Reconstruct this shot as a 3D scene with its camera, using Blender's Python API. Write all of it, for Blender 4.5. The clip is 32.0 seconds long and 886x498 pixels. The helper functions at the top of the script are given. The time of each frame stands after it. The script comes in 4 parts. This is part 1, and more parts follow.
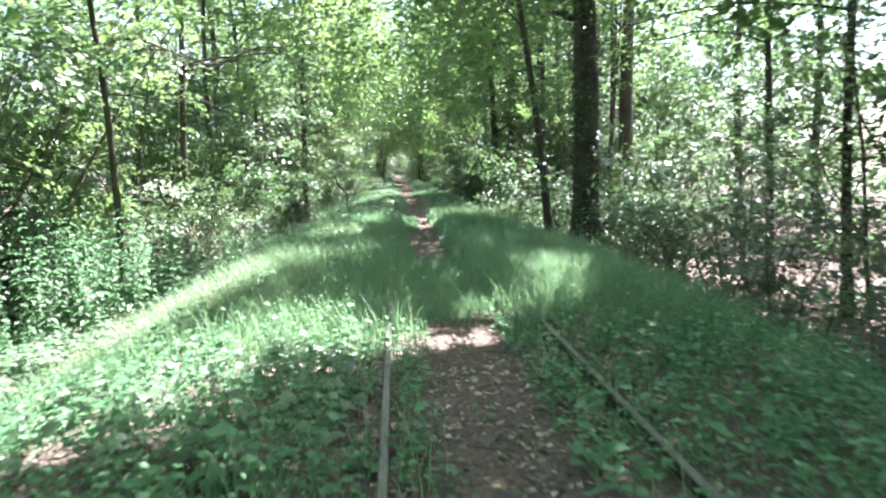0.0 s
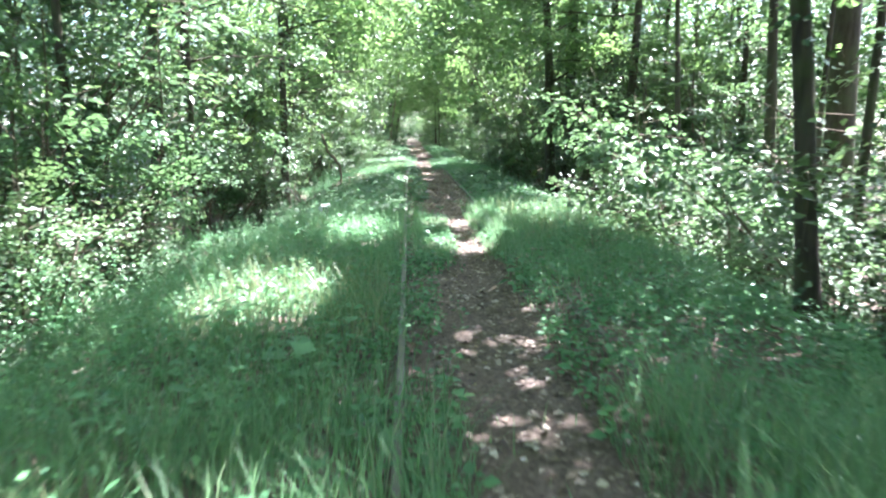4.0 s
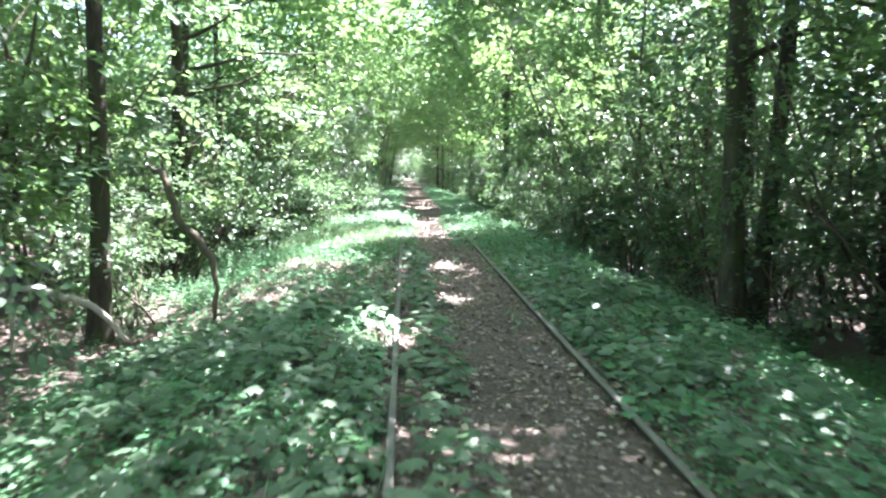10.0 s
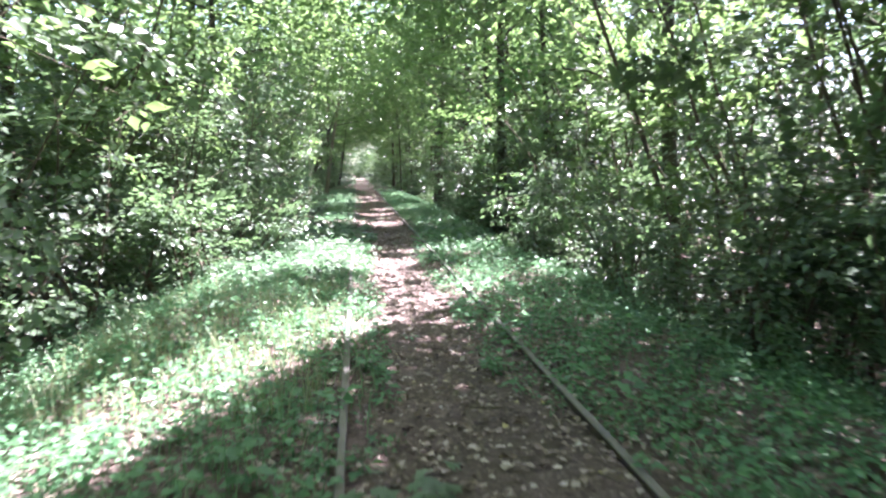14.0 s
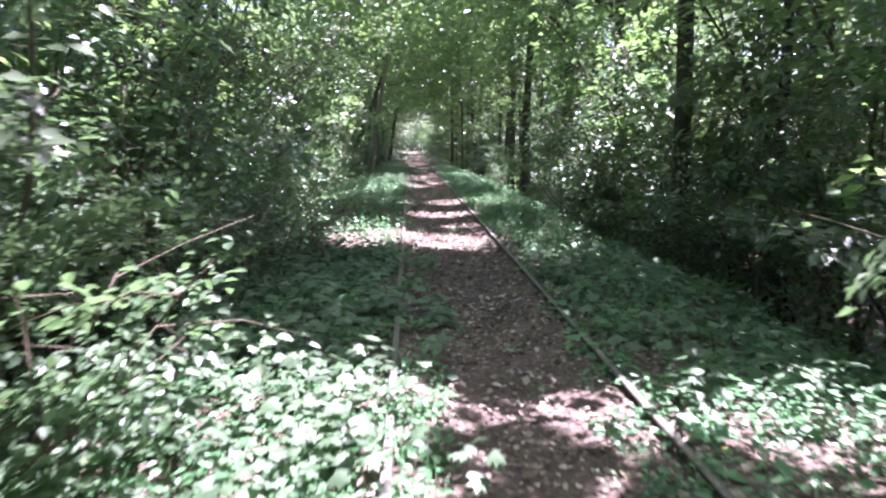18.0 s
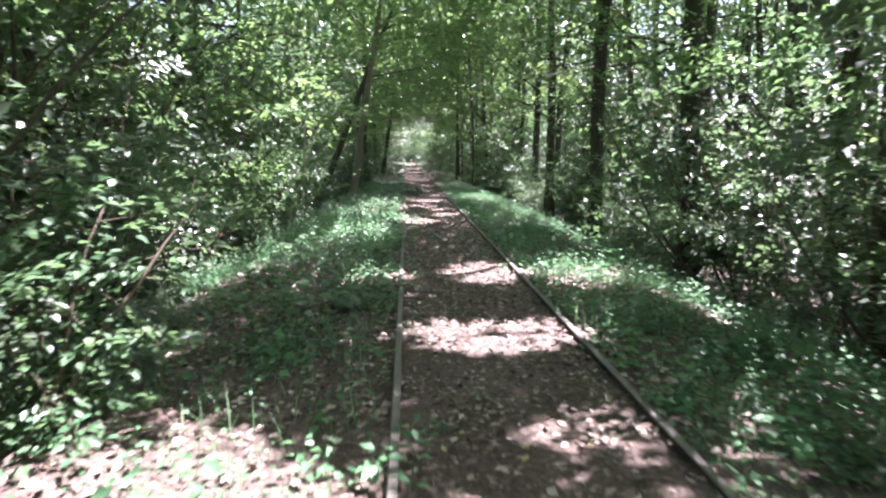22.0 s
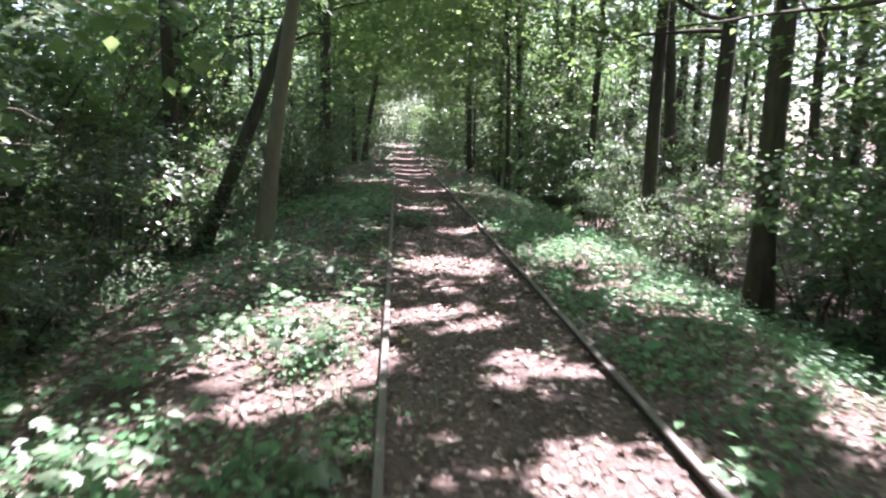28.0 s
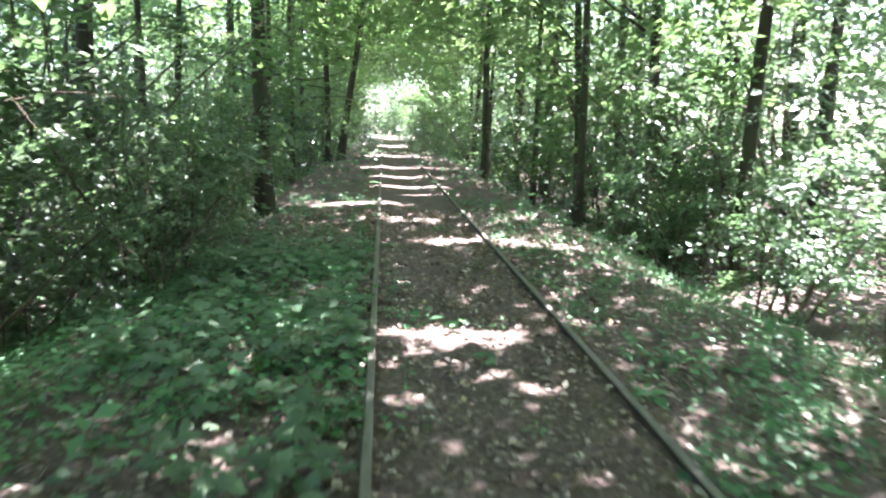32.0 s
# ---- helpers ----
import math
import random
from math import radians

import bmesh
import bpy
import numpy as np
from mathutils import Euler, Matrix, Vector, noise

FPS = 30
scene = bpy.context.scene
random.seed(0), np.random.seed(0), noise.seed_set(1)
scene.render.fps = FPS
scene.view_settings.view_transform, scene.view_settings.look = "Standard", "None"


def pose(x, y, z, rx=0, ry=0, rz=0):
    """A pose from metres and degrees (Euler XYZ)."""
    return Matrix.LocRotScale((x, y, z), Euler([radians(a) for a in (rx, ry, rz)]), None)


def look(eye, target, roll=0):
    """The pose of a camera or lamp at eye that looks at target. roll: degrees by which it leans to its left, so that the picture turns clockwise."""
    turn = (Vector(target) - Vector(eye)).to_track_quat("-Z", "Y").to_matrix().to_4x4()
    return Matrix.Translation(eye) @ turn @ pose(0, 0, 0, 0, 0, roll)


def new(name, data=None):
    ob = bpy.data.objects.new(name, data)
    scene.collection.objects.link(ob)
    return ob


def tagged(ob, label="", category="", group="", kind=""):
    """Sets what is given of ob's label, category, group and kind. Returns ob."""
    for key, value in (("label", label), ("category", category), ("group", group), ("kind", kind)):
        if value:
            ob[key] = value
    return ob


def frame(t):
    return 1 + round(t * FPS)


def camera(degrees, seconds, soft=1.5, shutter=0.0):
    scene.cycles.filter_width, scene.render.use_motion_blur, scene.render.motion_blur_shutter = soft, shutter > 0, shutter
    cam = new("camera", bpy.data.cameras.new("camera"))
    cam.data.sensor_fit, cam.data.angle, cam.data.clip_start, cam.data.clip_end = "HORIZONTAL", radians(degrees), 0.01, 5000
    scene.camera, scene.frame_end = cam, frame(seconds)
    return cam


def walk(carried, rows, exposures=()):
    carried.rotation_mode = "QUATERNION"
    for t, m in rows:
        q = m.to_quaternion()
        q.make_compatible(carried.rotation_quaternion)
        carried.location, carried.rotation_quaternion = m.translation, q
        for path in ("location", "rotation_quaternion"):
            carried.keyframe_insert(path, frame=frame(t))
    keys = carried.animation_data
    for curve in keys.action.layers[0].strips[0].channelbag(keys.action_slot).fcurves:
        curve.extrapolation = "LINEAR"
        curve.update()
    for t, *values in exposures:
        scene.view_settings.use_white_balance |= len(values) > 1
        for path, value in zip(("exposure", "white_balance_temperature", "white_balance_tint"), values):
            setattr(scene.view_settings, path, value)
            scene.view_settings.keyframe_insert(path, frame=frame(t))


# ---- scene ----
# ---- camera ----
cam = camera(61.7, 32.0, soft=2.2, shutter=0.5)
PATH = [
    (0, (-0.642, 0.004, 1.488), (-0.520, 1.989, 1.273), -1.45),
    (0.5, (-0.645, 1.244, 1.493), (-0.552, 3.227, 1.254), -1.02),
    (1, (-0.656, 2.509, 1.498), (-0.547, 4.482, 1.190), -1.19),
    (1.5, (-0.652, 3.779, 1.475), (-0.523, 5.743, 1.118), -1.56),
    (2, (-0.670, 5.115, 1.485), (-0.573, 7.088, 1.170), 0.00),
    (2.5, (-0.684, 6.433, 1.489), (-0.584, 8.408, 1.191), -0.57),
    (4.5, (-0.679, 11.829, 1.476), (-0.592, 13.801, 1.154), -0.23),
    (5, (-0.674, 13.222, 1.484), (-0.613, 15.191, 1.141), -1.49),
    (5.5, (-0.686, 14.642, 1.484), (-0.623, 16.606, 1.112), -1.28),
    (6, (-0.671, 16.067, 1.495), (-0.552, 18.042, 1.207), -0.27),
    (6.5, (-0.648, 17.464, 1.503), (-0.542, 19.444, 1.245), 0.13),
    (7, (-0.643, 18.832, 1.496), (-0.555, 20.811, 1.221), -0.14),
    (7.5, (-0.653, 20.127, 1.478), (-0.600, 22.102, 1.168), 0.13),
    (8, (-0.662, 21.386, 1.485), (-0.594, 23.365, 1.207), 0.74),
    (8.5, (-0.682, 22.578, 1.486), (-0.612, 24.558, 1.210), 1.16),
    (9, (-0.691, 23.792, 1.481), (-0.605, 25.780, 1.283), 1.17),
    (9.5, (-0.676, 25.045, 1.474), (-0.548, 27.031, 1.274), 0.05),
    (10, (-0.681, 26.324, 1.479), (-0.578, 28.311, 1.273), 0.84),
    (10.5, (-0.670, 27.610, 1.476), (-0.588, 29.597, 1.260), -0.02),
    (11, (-0.647, 28.884, 1.487), (-0.498, 30.862, 1.230), -1.31),
    (11.5, (-0.668, 30.125, 1.475), (-0.574, 32.101, 1.186), 0.00),
    (12, (-0.663, 31.368, 1.483), (-0.545, 33.346, 1.217), 0.06),
    (12.5, (-0.637, 32.633, 1.495), (-0.476, 34.604, 1.191), -1.40),
    (13, (-0.648, 33.922, 1.522), (-0.466, 35.898, 1.272), 0.07),
    (13.5, (-0.650, 35.179, 1.505), (-0.444, 37.158, 1.306), -0.16),
    (14, (-0.635, 36.484, 1.503), (-0.409, 38.460, 1.292), -0.43),
    (14.5, (-0.628, 37.787, 1.497), (-0.502, 39.778, 1.344), 1.52),
    (16.5, (-0.631, 43.014, 1.502), (-0.506, 44.999, 1.295), 1.88),
    (17, (-0.620, 44.322, 1.511), (-0.501, 46.305, 1.281), 2.61),
    (17.5, (-0.644, 45.608, 1.500), (-0.583, 47.590, 1.241), 1.28),
    (18, (-0.629, 46.871, 1.512), (-0.542, 48.849, 1.230), 0.10),
    (18.5, (-0.610, 48.072, 1.493), (-0.493, 50.054, 1.254), 0.37),
    (19, (-0.634, 49.345, 1.511), (-0.454, 51.323, 1.277), 0.42),
    (19.5, (-0.650, 50.648, 1.493), (-0.525, 52.630, 1.259), 0.85),
    (20, (-0.676, 51.990, 1.487), (-0.521, 53.969, 1.241), 1.65),
    (20.5, (-0.661, 53.297, 1.461), (-0.534, 55.278, 1.212), 0.08),
    (21, (-0.658, 54.633, 1.471), (-0.470, 56.607, 1.211), 1.17),
    (21.5, (-0.680, 55.944, 1.474), (-0.546, 57.923, 1.218), 1.57),
    (22, (-0.676, 57.250, 1.487), (-0.580, 59.231, 1.233), 0.01),
    (22.5, (-0.673, 58.543, 1.476), (-0.560, 60.523, 1.219), 0.65),
    (23, (-0.678, 59.857, 1.477), (-0.548, 61.833, 1.197), 1.02),
    (23.5, (-0.653, 61.189, 1.468), (-0.468, 63.164, 1.212), 0.90),
    (24, (-0.650, 62.550, 1.474), (-0.521, 64.531, 1.229), 1.70),
    (24.5, (-0.647, 63.924, 1.474), (-0.505, 65.902, 1.211), 0.84),
    (25, (-0.653, 65.335, 1.483), (-0.462, 67.308, 1.214), 0.49),
    (25.5, (-0.628, 66.694, 1.496), (-0.481, 68.674, 1.258), 1.25),
    (27.5, (-0.631, 72.072, 1.498), (-0.474, 74.049, 1.236), 0.64),
    (28, (-0.678, 73.421, 1.507), (-0.551, 75.393, 1.202), 0.99),
    (28.5, (-0.672, 74.777, 1.499), (-0.559, 76.750, 1.195), 0.94),
    (29, (-0.673, 76.134, 1.495), (-0.512, 78.099, 1.159), 0.04),
    (29.5, (-0.685, 77.484, 1.493), (-0.562, 79.458, 1.200), 1.14),
    (30, (-0.685, 78.818, 1.497), (-0.496, 80.787, 1.202), 0.21),
    (30.5, (-0.695, 80.133, 1.491), (-0.539, 82.105, 1.191), 2.31),
    (31, (-0.720, 81.451, 1.492), (-0.615, 83.420, 1.154), 3.44),
    (31.5, (-0.678, 82.733, 1.488), (-0.510, 84.697, 1.151), 1.25),
    (32, (-0.687, 84.077, 1.517), (-0.524, 86.043, 1.188), 1.41),
]
EXPOSURES = [(0, 3.17, 6070, 17), (2, 3.17, 5820, 13), (5, 3.67, 5820, 14), (6, 3.37, 5870, 15), (7, 3.12, 5920, 15), (8, 3.25, 5870, 11), (9, 3.92, 5820, 13), (11, 3.72, 5870, 19), (12, 3.77, 5920, 23), (14, 3.37, 5920, 31), (17, 2.77, 5800, 40), (18, 3.07, 5800, 40), (19, 3.71, 5900, 35), (20, 3.55, 6000, 28), (21, 3.05, 6000, 30), (22, 3.05, 6000, 30), (24, 3.52, 6050, 26), (25, 3.52, 6050, 24), (28, 3.02, 6100, 34), (30, 3.02, 6000, 30), (31, 3.77, 6000, 24), (32, 4.09, 6000, 20)]
walk(cam, [(t, look(eye, target, roll)) for t, eye, target, roll in PATH], EXPOSURES)

# ---- light ----
SUN = Vector((0.36, 0.28, 0.93)).normalized()
world = bpy.data.worlds.new("sky")
scene.world = world
world.use_nodes = True
wn, wl = world.node_tree.nodes, world.node_tree.links
sky = wn.new("ShaderNodeTexSky")
sky.sky_type, sky.sun_disc = "NISHITA", False
sky.sun_elevation = math.asin(SUN.z)
sky.sun_rotation = math.atan2(SUN.x, SUN.y)
sky.air_density, sky.dust_density = 1.0, 2.0
wl.new(sky.outputs[0], wn["Background"].inputs[0])
wn["Background"].inputs[1].default_value = 0.08
sun = new("sun", bpy.data.lights.new("sun", "SUN"))
sun.data.energy, sun.data.angle, sun.data.color = 5.0, radians(0.55), (1.0, 0.97, 0.92)
sun.matrix_world = look(SUN * 80, (0, 0, 0))


# ---- materials ----
def nodes_of(name, rough=0.6, spec=0.3):
    m = bpy.data.materials.new(name)
    m.use_nodes = True
    n, l = m.node_tree.nodes, m.node_tree.links
    p = n["Principled BSDF"]
    p.inputs["Roughness"].default_value = rough
    p.inputs["Specular IOR Level"].default_value = spec
    return m, n, l, p


def ramp(n, stops):
    r = n.new("ShaderNodeValToRGB")
    e = r.color_ramp.elements
    while len(e) < len(stops):
        e.new(0.5)
    for el, (pos, col) in zip(e, stops):
        el.position, el.color = pos, (*col, 1)
    return r


def tex(n, l, scale, detail=4.0, rough=0.6, coords="Object", stretch=None):
    c = n.new("ShaderNodeTexCoord")
    t = n.new("ShaderNodeTexNoise")
    t.inputs["Scale"].default_value = scale
    t.inputs["Detail"].default_value = detail
    t.inputs["Roughness"].default_value = rough
    if stretch:
        mp = n.new("ShaderNodeMapping")
        mp.inputs["Scale"].default_value = stretch
        l.new(c.outputs[coords], mp.inputs[0])
        l.new(mp.outputs[0], t.inputs[0])
    else:
        l.new(c.outputs[coords], t.inputs[0])
    return t


def bump(n, l, p, src, strength, dist):
    b = n.new("ShaderNodeBump")
    b.inputs["Strength"].default_value, b.inputs["Distance"].default_value = strength, dist
    l.new(src, b.inputs["Height"])
    l.new(b.outputs[0], p.inputs["Normal"])


def leaf_material(name, stops, glow, through_share=0.35, rough=0.42, spec=0.5):
    """Thin leaf: a glossy face and light let through; each leaf takes its own tone."""
    m, n, l, p = nodes_of(name, rough, spec)
    g = n.new("ShaderNodeNewGeometry")
    r = ramp(n, stops)
    l.new(g.outputs["Random Per Island"], r.inputs[0])
    big = tex(n, l, 0.35, 2, coords="Object")
    hsv = n.new("ShaderNodeHueSaturation")
    mr = n.new("ShaderNodeMapRange")
    mr.inputs["To Min"].default_value, mr.inputs["To Max"].default_value = 0.6, 1.4
    l.new(big.outputs["Fac"], mr.inputs["Value"])
    info = n.new("ShaderNodeObjectInfo")
    for socket, lo, hi in (("Hue", 0.485, 0.53), ("Saturation", 0.72, 1.08)):
        m2 = n.new("ShaderNodeMapRange")
        m2.inputs["To Min"].default_value, m2.inputs["To Max"].default_value = lo, hi
        l.new(info.outputs["Random"], m2.inputs["Value"])
        l.new(m2.outputs[0], hsv.inputs[socket])
    tone = n.new("ShaderNodeMath")
    tone.operation = "MULTIPLY_ADD"
    l.new(info.outputs["Random"], tone.inputs[0])
    tone.inputs[1].default_value, tone.inputs[2].default_value = 0.35, -0.17
    both = n.new("ShaderNodeMath")
    l.new(mr.outputs[0], both.inputs[0])
    l.new(tone.outputs[0], both.inputs[1])
    l.new(both.outputs[0], hsv.inputs["Value"])
    l.new(r.outputs[0], hsv.inputs["Color"])
    l.new(hsv.outputs[0], p.inputs["Base Color"])
    tr = n.new("ShaderNodeBsdfTranslucent")
    mix2 = n.new("ShaderNodeMix")
    mix2.data_type = "RGBA"
    mix2.inputs["Factor"].default_value = 0.7
    l.new(hsv.outputs[0], mix2.inputs["A"])
    mix2.inputs["B"].default_value = (*glow, 1)
    l.new(mix2.outputs["Result"], tr.inputs["Color"])
    mx = n.new("ShaderNodeMixShader")
    mx.inputs[0].default_value = through_share
    l.new(p.outputs[0], mx.inputs[1])
    l.new(tr.outputs[0], mx.inputs[2])
    l.new(mx.outputs[0], n["Material Output"].inputs["Surface"])
    return m


LEAF = leaf_material("shrub_leaf", [(0, (0.045, 0.077, 0.039)), (0.5, (0.08, 0.13, 0.067)), (0.9, (0.125, 0.18, 0.10)), (1, (0.19, 0.245, 0.135))], (0.20, 0.34, 0.13), 0.38, 0.40, 0.55)
LEAF_DARK = leaf_material("dark_leaf", [(0, (0.034, 0.066, 0.03)), (0.6, (0.058, 0.108, 0.046)), (1, (0.10, 0.16, 0.066))], (0.16, 0.28, 0.10), 0.34, 0.38, 0.55)
LEAF_TREE = leaf_material("tree_leaf", [(0, (0.045, 0.092, 0.028)), (0.6, (0.078, 0.147, 0.048)), (1, (0.128, 0.207, 0.062))], (0.27, 0.42, 0.135), 0.44, 0.40, 0.5)
LEAF_WEED = leaf_material("weed_leaf", [(0, (0.055, 0.125, 0.054)), (0.6, (0.10, 0.20, 0.088)), (1, (0.16, 0.275, 0.13))], (0.19, 0.36, 0.165), 0.36, 0.48, 0.5)
LEAF_PALE = leaf_material("pale_leaf", [(0, (0.08, 0.13, 0.06)), (0.5, (0.14, 0.2, 0.1)), (0.85, (0.22, 0.27, 0.17)), (1, (0.42, 0.36, 0.36))], (0.2, 0.3, 0.1), 0.3)
IVY = leaf_material("ivy_leaf", [(0, (0.018, 0.04, 0.015)), (0.7, (0.03, 0.065, 0.02)), (1, (0.06, 0.10, 0.03))], (0.05, 0.1, 0.02), 0.12, 0.3, 0.6)
GRASS = leaf_material("grass_blade", [(0, (0.08, 0.165, 0.075)), (0.6, (0.15, 0.265, 0.12)), (0.92, (0.24, 0.345, 0.18)), (1, (0.36, 0.35, 0.24))], (0.25, 0.41, 0.20), 0.45, 0.45, 0.4)
# Grass with the sunlight put into its colour: paler than the blades in shade.
SUNLIT_GRASS = leaf_material("pale_grass", [(0, (0.16, 0.20, 0.09)), (0.5, (0.27, 0.29, 0.15)), (1, (0.42, 0.40, 0.25))], (0.3, 0.34, 0.15), 0.35, 0.5, 0.4)
DEAD = leaf_material("dead_leaf", [(0, (0.07, 0.046, 0.038)), (0.35, (0.18, 0.122, 0.098)), (0.75, (0.36, 0.265, 0.22)), (0.985, (0.54, 0.45, 0.385)), (1, (0.5, 0.4, 0.1))], (0.16, 0.09, 0.05), 0.1, 0.65, 0.25)
RUSSET = leaf_material("russet_leaf", [(0, (0.09, 0.05, 0.038)), (0.6, (0.17, 0.09, 0.065)), (1, (0.27, 0.16, 0.11))], (0.15, 0.07, 0.045), 0.15, 0.7, 0.2)


def bark_material(name, dark, light, moss=0.0, grain=9.0):
    m, n, l, p = nodes_of(name, 0.85, 0.2)
    t = tex(n, l, grain, 6, 0.65, stretch=(1, 1, 0.22))
    r = ramp(n, [(0.3, dark), (0.7, light)])
    l.new(t.outputs["Fac"], r.inputs[0])
    out = r.outputs[0]
    if moss:
        t2 = tex(n, l, 1.6, 4)
        r2 = ramp(n, [(0.45, (0, 0, 0)), (0.65, (moss, moss, moss))])
        l.new(t2.outputs["Fac"], r2.inputs[0])
        mx = n.new("ShaderNodeMix")
        mx.data_type = "RGBA"
        l.new(r2.outputs[0], mx.inputs["Factor"])
        l.new(out, mx.inputs["A"])
        mx.inputs["B"].default_value = (0.07, 0.1, 0.035, 1)
        out = mx.outputs["Result"]
    l.new(out, p.inputs["Base Color"])
    bump(n, l, p, t.outputs["Fac"], 0.7, 0.02)
    return m


BARK = bark_material("rough_bark", (0.026, 0.021, 0.017), (0.095, 0.077, 0.063), 0.5)
BEECH = bark_material("smooth_grey_bark", (0.115, 0.096, 0.07), (0.215, 0.185, 0.138), 0.35, 3.0)
TWIG = bark_material("twig_bark", (0.06, 0.045, 0.035), (0.17, 0.13, 0.10), 0.2, 14.0)
PALE_WOOD = bark_material("bleached_wood", (0.30, 0.26, 0.22), (0.55, 0.50, 0.44), 0.0, 12.0)


def soil_material():
    m, n, l, p = nodes_of("litter_soil", 0.9, 0.2)
    a, b, c = tex(n, l, 26, 6, 0.7), tex(n, l, 1.1, 4), tex(n, l, 110, 3)
    r = ramp(n, [(0.28, (0.066, 0.047, 0.041)), (0.5, (0.16, 0.116, 0.102)), (0.72, (0.33, 0.25, 0.228))])
    l.new(a.outputs["Fac"], r.inputs[0])
    mx = n.new("ShaderNodeMix")
    mx.data_type = "RGBA"
    r2 = ramp(n, [(0.35, (0, 0, 0)), (0.7, (0.55, 0.55, 0.55))])
    l.new(b.outputs["Fac"], r2.inputs[0])
    l.new(r2.outputs[0], mx.inputs["Factor"])
    l.new(r.outputs[0], mx.inputs["A"])
    mx.inputs["B"].default_value = (0.085, 0.068, 0.05, 1)
    l.new(mx.outputs["Result"], p.inputs["Base Color"])
    add = n.new("ShaderNodeMath")
    l.new(a.outputs["Fac"], add.inputs[0])
    l.new(c.outputs["Fac"], add.inputs[1])
    bump(n, l, p, add.outputs[0], 0.8, 0.03)
    return m


SOIL = soil_material()


def rust_material(name, stops, metal, rough):
    m, n, l, p = nodes_of(name, rough, 0.5)
    t = tex(n, l, 30, 6, 0.7, stretch=(1, 0.15, 1))
    r = ramp(n, stops)
    l.new(t.outputs["Fac"], r.inputs[0])
    l.new(r.outputs[0], p.inputs["Base Color"])
    p.inputs["Metallic"].default_value = metal
    bump(n, l, p, t.outputs["Fac"], 0.35, 0.004)
    return m


RUST = rust_material("rusty_steel", [(0.3, (0.03, 0.021, 0.017)), (0.7, (0.085, 0.06, 0.048))], 0.1, 0.75)
RAIL_TOP = rust_material("worn_rail_head", [(0.3, (0.08, 0.07, 0.06)), (0.7, (0.18, 0.16, 0.14))], 0.15, 0.6)


def plain(name, base, rough=0.7, scale=12.0, amount=0.25):
    m, n, l, p = nodes_of(name, rough, 0.3)
    t = tex(n, l, scale, 5)
    lo = tuple(v * (1 - amount) for v in base)
    hi = tuple(min(1, v * (1 + amount)) for v in base)
    r = ramp(n, [(0.3, lo), (0.7, hi)])
    l.new(t.outputs["Fac"], r.inputs[0])
    l.new(r.outputs[0], p.inputs["Base Color"])
    bump(n, l, p, t.outputs["Fac"], 0.3, 0.01)
    return m


STONE = plain("whitewashed_stone", (0.72, 0.73, 0.74), 0.8, 20, 0.2)
BLACK = plain("black_paint", (0.03, 0.03, 0.035), 0.6, 30, 0.3)


# ---- mesh helpers ----
def raw_mesh(name, verts, tris, material, smooth=False):
    me = bpy.data.meshes.new(name)
    verts = np.asarray(verts, np.float32)
    tris = np.asarray(tris, np.int32)
    me.vertices.add(len(verts))
    me.vertices.foreach_set("co", verts.ravel())
    me.loops.add(tris.size)
    me.loops.foreach_set("vertex_index", tris.ravel())
    me.polygons.add(len(tris))
    me.polygons.foreach_set("loop_start", np.arange(0, tris.size, 3, dtype=np.int32))
    if smooth:
        me.polygons.foreach_set("use_smooth", np.ones(len(tris), bool))
    me.update(calc_edges=True)
    me.materials.append(material)
    return me


def part(name, data, material, parent, label=""):
    """One mesh object under a thing or a part; data is a mesh or a bmesh."""
    if isinstance(data, bmesh.types.BMesh):
        me = bpy.data.meshes.new(name)
        data.to_mesh(me)
        data.free()
        me.materials.append(material)
        data = me
    ob = new(name, data)
    ob.parent = parent
    return tagged(ob, label)


def unit(v):
    return v / np.maximum(np.linalg.norm(v, axis=-1, keepdims=True), 1e-9)


def leaf_arrays(c, u, nrm, length, width, oval=False):
    """Folded leaves from base points c along u; oval leaves have six corners, others four."""
    u = unit(u)
    s = unit(np.cross(nrm, u))
    nn = np.cross(u, s)
    L, W = length[:, None], width[:, None]
    if oval:
        pts = [c, c + u * L * 0.28 + s * W * 0.42 + nn * W * 0.12, c + u * L * 0.62 + s * W * 0.40 + nn * W * 0.10, c + u * L - nn * L * 0.12,
               c + u * L * 0.62 - s * W * 0.40 + nn * W * 0.10, c + u * L * 0.28 - s * W * 0.42 + nn * W * 0.12]
        idx = [(0, 2, 1), (0, 3, 2), (0, 4, 3), (0, 5, 4)]
    else:
        pts = [c, c + u * L * 0.45 + s * W * 0.5 + nn * W * 0.12, c + u * L - nn * L * 0.08, c + u * L * 0.45 - s * W * 0.5 + nn * W * 0.12]
        idx = [(0, 2, 1), (0, 3, 2)]
    k = len(pts)
    verts = np.stack(pts, 1).reshape(-1, 3)
    tris = (np.arange(len(c))[:, None, None] * k + np.array(idx)[None]).reshape(-1, 3)
    return verts, tris


